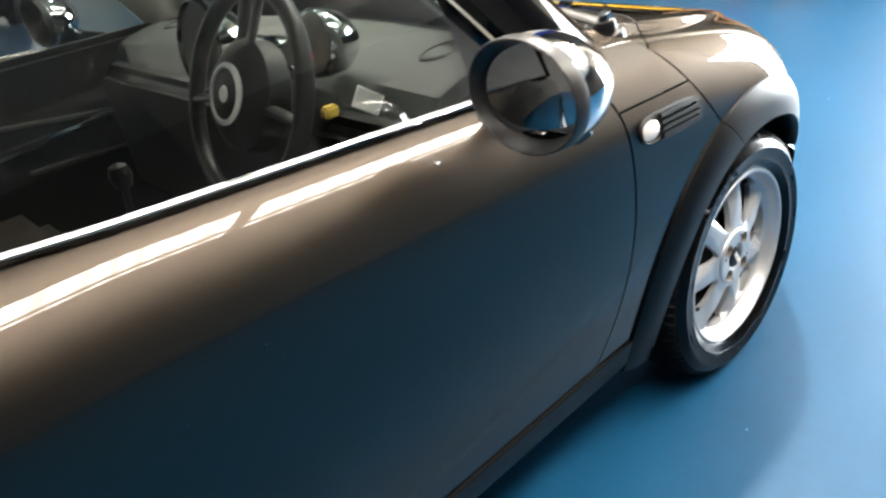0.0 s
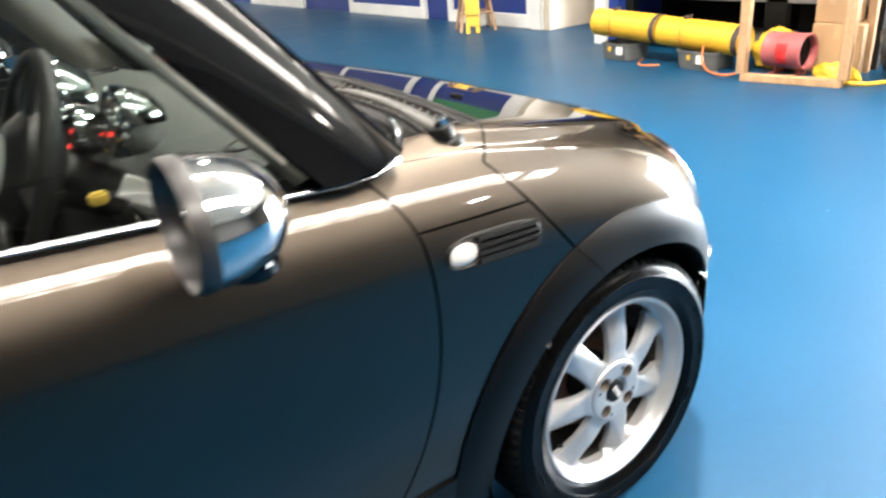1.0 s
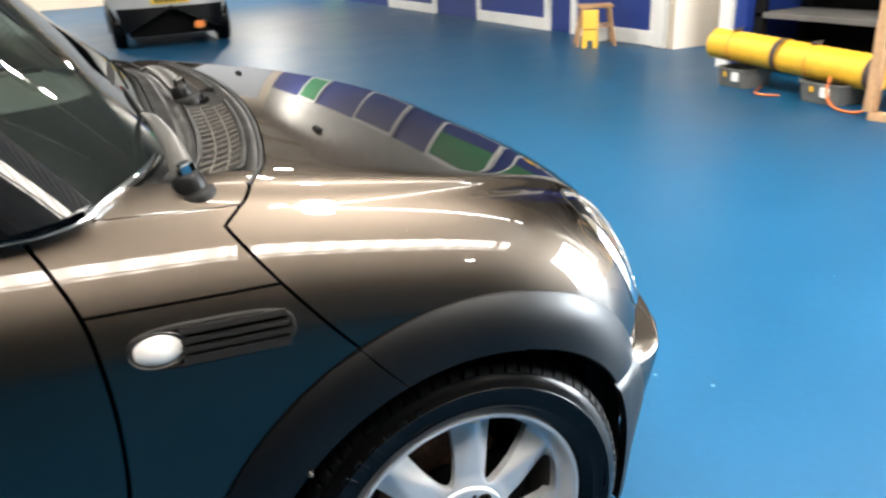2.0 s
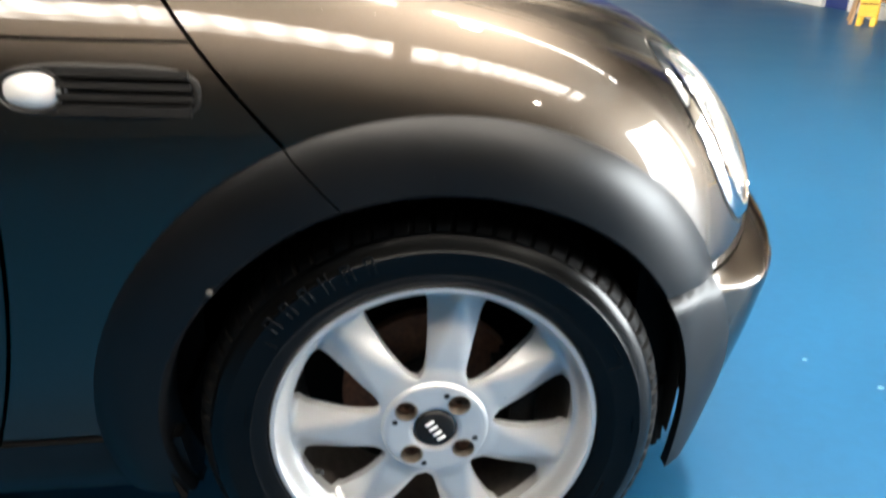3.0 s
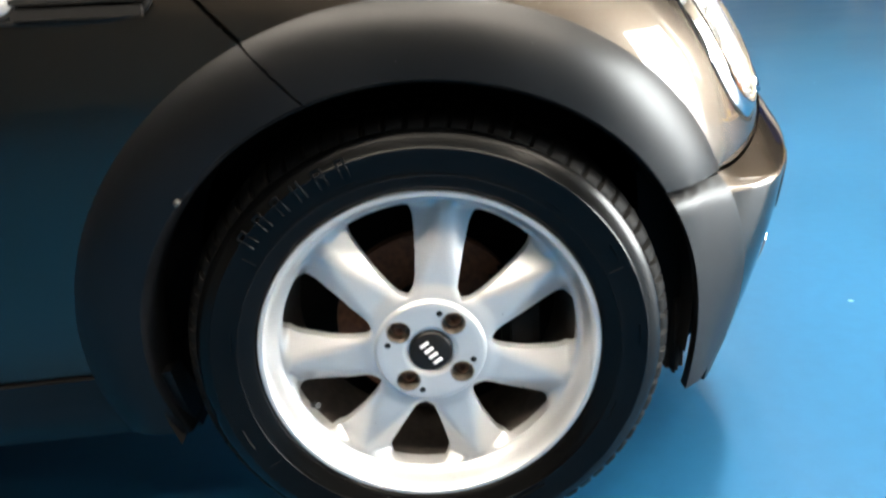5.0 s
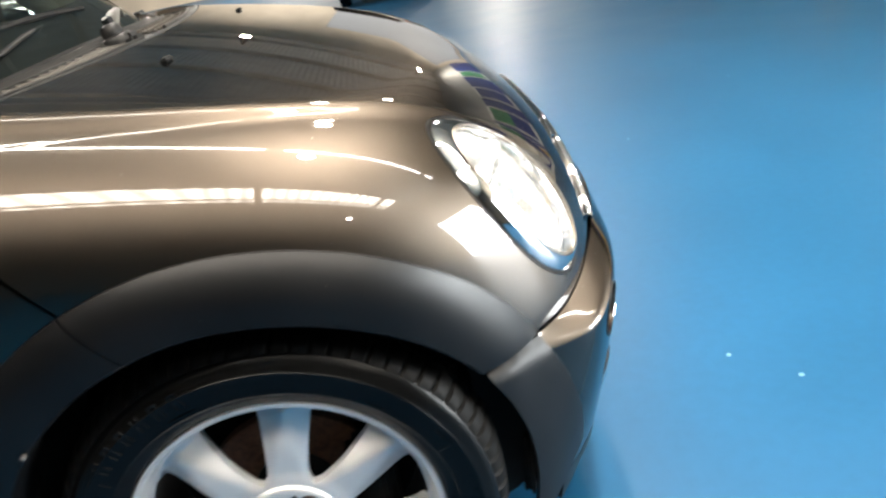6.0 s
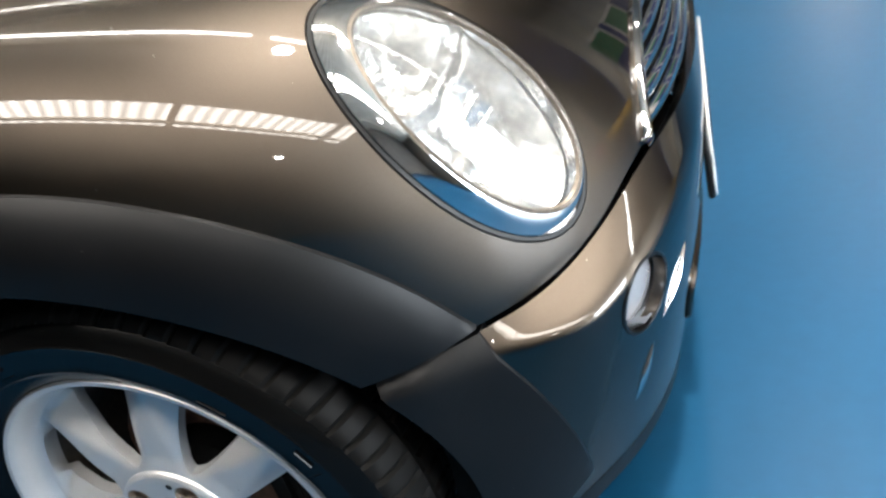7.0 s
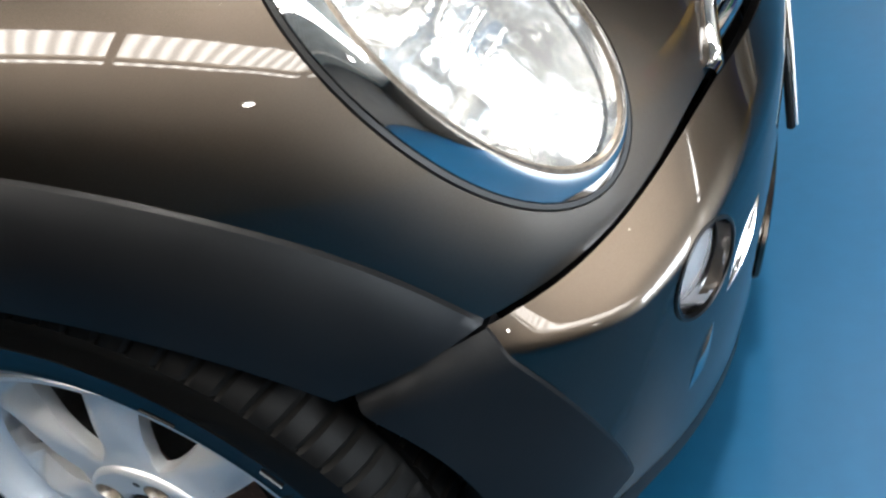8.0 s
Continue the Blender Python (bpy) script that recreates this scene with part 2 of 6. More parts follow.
def tube(points, radius, sides=10, flat=1.0):
    """A round bar along points, with closed ends."""
    P = [Vector(p) for p in points]
    rows, up = [], None
    for i, p in enumerate(P):
        t = (P[min(i + 1, len(P) - 1)] - P[max(i - 1, 0)]).normalized()
        if up is None:
            up = Vector((0, 0, 1)) if abs(t.z) < 0.9 else Vector((1, 0, 0))
        a = t.cross(up).normalized()
        b = a.cross(t).normalized()
        up = b
        r = radius(i / (len(P) - 1)) if callable(radius) else radius
        rows.append([p + a * math.cos(2 * math.pi * k / sides) * r + b * math.sin(2 * math.pi * k / sides) * r * flat for k in range(sides)])
    V, F = grid(np.array([[tuple(q) for q in row] for row in rows]), wrap=True)
    n = len(V)
    return list(map(tuple, V)), [tuple(reversed(f)) for f in F] + [tuple(range(sides)), tuple(reversed(range(n - sides, n)))]


def curve_points(ctrl, n=24):
    """A smooth line through a few control points."""
    C = [Vector(c) for c in ctrl]
    C = [C[0] * 2 - C[1]] + C + [C[-1] * 2 - C[-2]]
    out = []
    for i in range(1, len(C) - 2):
        for k in range(n):
            t = k / n
            a, b, c, d = C[i - 1], C[i], C[i + 1], C[i + 2]
            out.append(0.5 * (2 * b + (c - a) * t + (2 * a - 5 * b + 4 * c - d) * t * t + (3 * b - a - 3 * c + d) * t ** 3))
    return out + [C[-2]]


def stretch_between(a, b, rows):
    """Ruled sheet between two lines of points."""
    a, b = np.array([tuple(p) for p in a]), np.array([tuple(p) for p in b])
    k = np.linspace(0, 1, rows)[:, None, None]
    return grid(a[None] * (1 - k) + b[None] * k)

# ---- the car: x forward from the front axle, y to its left, z up ----
AXLE_Z, BASE = 0.31, 2.467
ARCH_IN, ARCH_OUT, SEAM_Z, SILL_Z = 0.352, 0.433, 0.508, 0.312


POWER = 2.7


def smax(a, b, k):
    h = np.maximum(k - np.abs(a - b), 0) / k
    return np.maximum(a, b) + h * h * k / 4


def sstep(e0, e1, x):
    t = np.clip((x - e0) / (e1 - e0), 0, 1)
    return t * t * (3 - 2 * t)


def half_width(z):
    return 0.839 - 0.42 * (z - 0.64) ** 2


def nose_reach(z):
    return 0.607 - 0.102 * (np.maximum(z - 0.5, 0) / 0.24) ** 1.25


def plan(x, s, z, reach, wide, power):
    """How far a point lies outside the body's outline at its height."""
    xf = np.maximum(x - 0.0, 1e-6)
    xr = np.maximum(-x - 2.30, 1e-6)
    ax = np.where(x > -1, xf / reach, xr / 0.72)
    p = np.where(x > -1, power, 3.2)
    q = (ax ** p + (np.maximum(s, 1e-6) / wide) ** p) ** (1 / p)
    size = np.where(ax > 1e-4, np.hypot(ax * np.where(x > -1, reach, 0.72), s) / np.maximum(q, 1e-6), wide)
    return (q - 1) * size


def crease_s(x):
    """The fold along the bonnet's edge, running in to the headlamp."""
    return 0.706 - 0.10 * (x + 0.07) - 0.5 * (x + 0.07) ** 2


def top(x, s):
    """Height of the bonnet and of the waist behind it, before the edges are rounded."""
    if isinstance(x, float):
        return top1(x, s)
    xx = x + 0.3
    front = 0.957 - 0.150 * xx - 0.115 * xx ** 2 * (xx > 0)
    rear = np.minimum(0.957 - 0.072 * (x + 0.3), 1.03)
    return np.where(xx > 0, front, rear) - 0.055 * s ** 2 + 0.027 * s ** 2 * sstep(0.013, -0.013, s - crease_s(x)) * sstep(-0.40, -0.25, x)


def top1(x, s):
    xx = x + 0.3
    h = 0.957 - 0.150 * xx - 0.115 * xx ** 2 if xx > 0 else min(0.957 - 0.072 * xx, 1.03)
    return h - 0.055 * s ** 2 + 0.027 * s ** 2 * sstep1(0.013, -0.013, s - crease_s(x)) * sstep1(-0.40, -0.25, x)


def body_field(x, s, z):
    return smax(plan(x, s, z, nose_reach(z), half_width(z), POWER), z - top(x, s), 0.17)


def solve(o, d, field, lo=0.15, hi=1.5):
    a, b = np.full(d.shape[:-1], lo), np.full(d.shape[:-1], hi)
    for _ in range(34):
        m = (a + b) / 2
        p = o + d * m[..., None]
        inside = field(p[..., 0], np.abs(p[..., 1]), p[..., 2]) < 0
        a, b = np.where(inside, m, a), np.where(inside, b, m)
    return o + d * ((a + b) / 2)[..., None]


def master_half():
    """The right half of the painted shell, from the sill to the middle line."""
    v = np.radians(np.concatenate([np.linspace(-27, 12, 44), np.linspace(12, 62, 82)[1:], np.linspace(62, 90, 22)[1:]]))
    across = np.stack([0 * v, -np.cos(v), np.sin(v)], 1)
    rows_o, rows_d = [], []
    for a in np.radians(np.linspace(88, 4, 22)):
        rows_o.append((-2.3, 0, 0.55)), rows_d.append(across * np.cos(a) - np.array([1, 0, 0]) * np.sin(a))
    for x in np.concatenate([np.linspace(-2.3, -1.1, 48), np.linspace(-1.1, 0.0, 92)[1:]]):
        rows_o.append((x, 0, 0.55)), rows_d.append(across)
    for a in np.radians(np.linspace(0, 89.5, 96)[1:]):
        rows_o.append((0, 0, 0.55)), rows_d.append(across * np.cos(a) + np.array([1, 0, 0]) * np.sin(a))
    o = np.array(rows_o)[:, None, :] + 0 * np.array(rows_d)
    P = solve(o, np.array(rows_d), body_field)
    P[..., -1, 1] = 0
    V, F = grid(P)
    return V, [tuple(reversed(f)) for f in F]


SHELL = master_half()


def sstep1(e0, e1, x):
    t = min(max((x - e0) / (e1 - e0), 0.0), 1.0)
    return t * t * (3 - 2 * t)


def field1(x, s, z):
    """body_field for one point."""
    wide = 0.839 - 0.42 * (z - 0.64) ** 2
    ahead = x > -1
    reach = 0.607 - 0.102 * (max(z - 0.5, 0) / 0.24) ** 1.25 if ahead else 0.72
    power = POWER if ahead else 3.2
    ax = max(x if ahead else -x - 2.30, 1e-6) / reach
    s = max(s, 1e-6)
    q = (ax ** power + (s / wide) ** power) ** (1 / power)
    size = math.hypot(ax * reach, s) / max(q, 1e-6) if ax > 1e-4 else wide
    a = (q - 1) * size
    b = z - top1(x, s)
    h = max(0.17 - abs(a - b), 0) / 0.17
    return max(a, b) + h * h * 0.17 / 4


def root1(f, lo, hi, n=22):
    for _ in range(n):
        m = (lo + hi) / 2
        if f(m) < 0:
            lo = m
        else:
            hi = m
    return lo


def side_y(x, z):
    """The body's half width at a place on its flank."""
    return root1(lambda m: field1(x, m, z), 0.3, 1.0)


def top_z(x, s):
    return root1(lambda m: field1(x, s, m), 0.5, 1.2)


GAP = 0.0029


def seam_z(s):
    """Height of the joint between bonnet and bumper, rising towards the grille."""
    return 0.486 + 0.048 * sstep(0.70, 0.47, np.abs(s))


def seam1(s):
    return 0.486 + 0.048 * sstep1(0.70, 0.47, abs(s))


X, Y, Z = (lambda p: p[:, 0]), (lambda p: np.abs(p[:, 1])), (lambda p: p[:, 2])


def shut_x(z):
    return -0.103 - 0.89 * (z - 0.648) + 0.4 * (z - 0.648) ** 2


def door_x(z):
    return -0.468 - 0.64 * (z - 0.71) ** 2 - 2.2 * np.maximum(z - 0.8, 0) ** 2


def belt_z(x):
    return 0.912 - 0.072 * (x + 0.5)


def bonnet_back(s):
    return -0.150 - 0.165 * s ** 2 - 2.8 * np.maximum(s - 0.62, 0) ** 2


def screen_corner(s):
    return -0.462 + 0.128 * (1 - np.minimum(s / 0.728, 1) ** 6)


def wheel_dist(p, x0=0.0):
    return np.hypot(X(p) - x0, Z(p) - AXLE_Z)


# headlamp plane: long axis, short axis and facing
LAMP_0 = Vector((0.3805, -0.611, 0.6620))
LAMP_M = Vector((0.543, 0.085, -0.836)).normalized()
LAMP_N = Vector((0.70, -0.58, 0.42))
LAMP_N = (LAMP_N - LAMP_M * LAMP_N.dot(LAMP_M)).normalized()
LAMP_S = LAMP_M.cross(LAMP_N).normalized()
LAMP_C = LAMP_0 + LAMP_M * 0.010 + LAMP_S * 0.004
LAMP_A, LAMP_B = 0.159, 0.0935


def lamp_uv(p):
    q = np.asarray(p) * np.array([1, 1, 1]) - np.array(LAMP_C)
    return q @ np.array(LAMP_M), q @ np.array(LAMP_S)


def lamp_field(p, grow=0.0):
    a, b = lamp_uv(p)
    return (np.hypot(a / (LAMP_A + grow), b / (LAMP_B + grow)) - 1) * 0.12


def grille_field(p, grow=0.0):
    """Above zero outside the grille's mouth: a wide half moon on the nose."""
    a = Y(p) / (0.490 + grow)
    b = (Z(p) - (SEAM_Z - 0.02)) / (0.165 + grow)
    return np.where(X(p) > 0.2, ((np.abs(a) ** 3.2 + np.maximum(b, 0) ** 2.0) ** 0.45 - 1) * 0.12, 1.0)


def both(name, mesh, material, parent, label="", deep=0.0):
    """A part of the right flank and its mirror image."""
    m = skirt(mesh, deep) if deep else mesh
    return part(name, m, material, parent, label), part(name, flipped(m), material, parent, label)


def whole(mesh):
    V, F = joined(mesh, flipped(mesh))
    bm = bmesh.new()
    vs = [bm.verts.new(tuple(v)) for v in V]
    for f in F:
        try:
            bm.faces.new([vs[i] for i in f])
        except ValueError:
            pass
    bmesh.ops.remove_doubles(bm, verts=bm.verts[:], dist=1e-4)
    bm.verts.index_update()
    r = [v.co.copy() for v in bm.verts], [tuple(v.index for v in f.verts) for f in bm.faces]
    bm.free()
    return r


VENT_X, VENT_Z, VENT_TILT = -0.340, 0.7765, radians(-3.0)


def vent_hole(p):
    """Below zero inside the opening for the side lamp and vent."""
    dx, dz = X(p) - VENT_X, Z(p) - VENT_Z
    u, w = dx * math.cos(VENT_TILT) + dz * math.sin(VENT_TILT), dz * math.cos(VENT_TILT) - dx * math.sin(VENT_TILT)
    return ((np.abs(u / 0.0985) ** 3.2 + np.abs(w / 0.0250) ** 3.2) ** (1 / 3.2) - 1) * 0.03


def body_panels(car, paint):
    front = clip(SHELL, lambda p: X(p) + 0.75)
    bonnet = clip(front, lambda p: np.minimum(X(p) - shut_x(Z(p)), X(p) - bonnet_back(Y(p))) - GAP)
    bonnet = clip(bonnet, lambda p: Z(p) - seam_z(Y(p)) - 0.003)
    bonnet = clip(bonnet, lambda p: wheel_dist(p) - ARCH_OUT + 0.02)
    bonnet = clip(bonnet, lamp_field)
    bonnet = clip(bonnet, grille_field)
    part("bonnet", skirt(whole(bonnet), 0.014), paint, car, "bronze-grey clamshell bonnet with wide front wings")
    panel = clip(front, lambda p: np.minimum(np.maximum(shut_x(Z(p)), bonnet_back(Y(p)) * (Z(p) > 0.86) - 9 * (Z(p) <= 0.86)) - X(p) - GAP, X(p) - door_x(Z(p)) - GAP))
    panel = clip(panel, lambda p: np.minimum(Z(p) - SILL_Z, belt_z(X(p)) + 0.012 - Z(p)))
    panel = clip(panel, lambda p: wheel_dist(p) - ARCH_OUT + 0.02)
    panel = clip(panel, vent_hole)
    upper = clip(panel, lambda p: Z(p) - 0.8225 - 0.045 * (-0.25 - X(p)) - 0.0018)
    lower = clip(panel, lambda p: 0.8225 + 0.045 * (-0.25 - X(p)) - 0.0018 - Z(p))
    both("wing_panel", lower, paint, car, "", 0.012)
    both("wing_top_panel", upper, paint, car, "", 0.012)
    shoulder = clip(front, lambda p: bonnet_back(Y(p)) - X(p) - GAP)
    shoulder = clip(shoulder, lambda p: np.minimum(Z(p) - belt_z(X(p)) - 0.013, X(p) + 0.56))
    shoulder = clip(shoulder, lambda p: np.minimum(Y(p) - 0.664, X(p) - screen_corner(Y(p))))
    both("scuttle_corner", shoulder, paint, car, "", 0.012)
    rear = clip(SHELL, lambda p: -0.40 - X(p))
    doors = clip(rear, lambda p: np.minimum(door_x(Z(p)) - X(p) - GAP, X(p) + 1.62 + 0.3 * np.maximum(0.6 - Z(p), 0)))
    doors = clip(doors, lambda p: np.minimum(Z(p) - SILL_Z, belt_z(X(p)) - Z(p) + 0.002))
    d = both("door", doors, paint, car, "bronze-grey car door with glossy clear coat", 0.016)
    tail = clip(rear, lambda p: np.minimum(-1.625 - X(p) - 0.3 * np.maximum(0.6 - Z(p), 0), Z(p) - SILL_Z))
    tail = clip(tail, lambda p: wheel_dist(p, -BASE) - ARCH_OUT + 0.02)
    part("rear_body", skirt(whole(tail), 0.014), paint, car)
    return d


def flank_band(r0, r1, a0, a1, lift, x0=0.0, steps=70, rows=12):
    """Arch trim: a band round the wheel that follows the flank, proud and rolled in at the opening."""
    P = []
    for i in range(rows + 5):
        row = []
        for k in range(steps + 1):
            a = radians(a0 + (a1 - a0) * k / steps)
            t = min(max((i - 1) / (rows - 1), 0), 1)
            r = r1 + (r0 - r1) * t
            x, z = r * math.cos(a), AXLE_Z + r * math.sin(a)
            zz = max(z, 0.19)
            y = side_y(x + x0, zz) if x0 or x < 0.05 or zz > 0.484 else trim_y(x, zz)
            out = lift * (1 - (1 - t) ** 3.2) + 0.005
            if i == 0:
                out = -0.012
            y = y + out
            if i > rows:
                y -= (0.006, 0.03, 0.055, 0.09)[i - rows - 1] if i - rows - 1 < 4 else 0.09
                rr = r0 - (0.004, 0.005, 0.004, 0.0)[min(i - rows - 1, 3)]
                x, z = rr * math.cos(a), AXLE_Z + rr * math.sin(a)
            row.append((x + x0, -y, z))
        P.append(row)
    return clip(grid(np.array(P)), lambda p: Z(p) - 0.212)


def bump1(phi, z):
    """How far the bumper reaches at an azimuth: a shelf that springs from the joint, then a face that leans in below."""
    c, s = abs(math.cos(phi)), abs(math.sin(phi))
    inner = ((c / INNER_F) ** POWER + (s / INNER_W) ** POWER) ** (-1 / POWER)
    u = min(max((0.462 - z) / 0.262, 0), 1.15)
    outer = ((c / 0.607) ** 3.5 + (s / 0.830) ** 3.5) ** (-1 / 3.5) * (1 - (0.074 + 0.016 * sstep1(0.75, 0.95, c)) * u ** 1.35)
    outer = inner + (outer - inner) * (0.16 + 0.84 * sstep1(1.125, 0.93, abs(phi)))
    high = seam1(inner * s) - 0.0035
    g = max(high - z, 0) / (0.022 + 0.022 * sstep1(0.72, 0.45, inner * s))
    h = max(0.32 - abs(g - 1), 0) / 0.32
    q = min(g, 1.0) - h * h * 0.08
    return inner * (1 - q) + outer * q


INNER_F, INNER_W = float(nose_reach(np.array(0.508))), float(half_width(np.array(0.508)))


def trim_y(x, z):
    """Half width at a place ahead of the axle, body above the seam and bumper below it."""
    if z > 0.484:
        return side_y(x, z)
    a = root1(lambda m: x - bump1(m, z) * math.cos(m), 0.0, math.pi / 2)
    return bump1(a, z) * math.sin(a)


def bumper_mesh():
    ph = np.radians(np.linspace(-80, 80, 190))
    P = []
    for k in np.concatenate([np.linspace(0, 1, 40), np.linspace(1, 4.2, 30)[1:]]):
        row = []
        for a in ph:
            c, s = abs(math.cos(a)), abs(math.sin(a))
            high = seam1(s * ((c / INNER_F) ** POWER + (s / INNER_W) ** POWER) ** (-1 / POWER)) - 0.0035
            z = high - 0.075 * k if k <= 1 else high - 0.075 - (high - 0.075 - 0.160) * (k - 1) / 3.2
            row.append((bump1(a, z) * math.cos(a), bump1(a, z) * math.sin(a), z))
        P.append(row)
    P = np.array(P)
    V, F = grid(P)
    return V, [tuple(reversed(f)) for f in F]

# ---- wheels ----
def rim_face():
    """Seven ridged spokes that run out into the open barrel, the face lying in the xz plane and looking to -y."""
    rs = np.concatenate([np.linspace(0.0665, 0.10, 16), np.linspace(0.10, 0.1985, 46)[1:]])
    n = 7 * 56
    th = np.linspace(0, 2 * math.pi, n, endpoint=False)
    R, T = np.meshgrid(rs, th, indexing="ij")
    step = 2 * math.pi / 7
    off = (T + step / 2) % step - step / 2
    across = np.abs(off) * R
    flat = np.interp(R, [0.080, 0.18], [0.025, 0.004])
    body = sstep(0.072, 0.094, R)
    ends = 1 - sstep(0.184, 0.197, R)
    y = 0.801 - 0.004 * body - 0.008 * sstep(0.11, 0.185, R) - 0.66 * body * ends * smax(across - flat, 0 * R, 0.008) - 0.0065 * sstep(0.182, 0.197, R)
    P = np.stack([R * np.sin(T), -y, R * np.cos(T)], -1)
    V, F = grid(P, wrap=True)

    def window(p):
        r, a = np.hypot(p[:, 0], p[:, 2]), np.arctan2(p[:, 0], p[:, 2])
        o = (a + step / 2) % step - step / 2
        edge = (np.abs(o) - spoke_half(r)) * r
        return -smin3(edge, 0.1965 - r, r - 0.0750)
    m = clip((V, F), window)
    return skirt(m, 0.014, (0, 1, 0))


def smin3(a, b, c):
    return -smax(smax(-a, -b, 0.028), -c, 0.018)


def spoke_half(r):
    """Half the spoke's angle at a radius."""
    w = np.interp(r, [0.07, 0.085, 0.10, 0.13, 0.16, 0.19, 0.21], [0.0310, 0.0278, 0.0276, 0.0297, 0.0337, 0.0382, 0.042])
    return w / np.maximum(r, 0.01)


def tyre_mesh():
    prof = [(0.2115, -0.795), (0.2165, -0.812), (0.224, -0.8195), (0.232, -0.8235), (0.235, -0.8255), (0.2395, -0.8272), (0.2402, -0.8282), (0.2418, -0.8282), (0.2425, -0.8280), (0.2500, -0.8292), (0.262, -0.830), (0.270, -0.8315), (0.2725, -0.8318), (0.2732, -0.8310), (0.2745, -0.8303), (0.283, -0.826), (0.2895, -0.8212), (0.2925, -0.8175), (0.2925, -0.812)]
    V, F = lathe([(r, y) for r, y in prof], 180)
    return V, F


def tread_mesh():
    """Tread with lateral cuts on the shoulder and round grooves."""
    ys = [-0.8185, -0.8170, -0.8125, -0.8055, -0.796, -0.786, -0.776, -0.772, -0.7715, -0.765, -0.7645, -0.750, -0.736, -0.7355, -0.729, -0.7285, -0.71, -0.6935, -0.693, -0.687, -0.6865, -0.672, -0.655]
    rs = [0.2918, 0.2955, 0.3005, 0.3045, 0.3077, 0.3092, 0.3098, 0.3098, 0.3025, 0.3025, 0.3098, 0.310, 0.310, 0.3025, 0.3025, 0.310, 0.310, 0.310, 0.3025, 0.3025, 0.310, 0.307, 0.300]
    n = 76
    rows = []
    for r, y in zip(rs, ys):
        row = []
        for i in range(n * 6):
            k, skew = i % 6, 0.8 * (y + 0.79) / 0.02
            a = 2 * math.pi * (i + skew) / (n * 6)
            cut = 0.0035 if k == 0 and (y < -0.773 or y > -0.70) and r > 0.294 else (0.004 if k == 3 and -0.765 < y < -0.70 and r > 0.304 else 0.0)
            row.append(((r - cut) * math.sin(a), y + 0.6 * cut * (y < -0.80), (r - cut) * math.cos(a)))
        rows.append(row)
    return grid(np.array(rows), wrap=True)


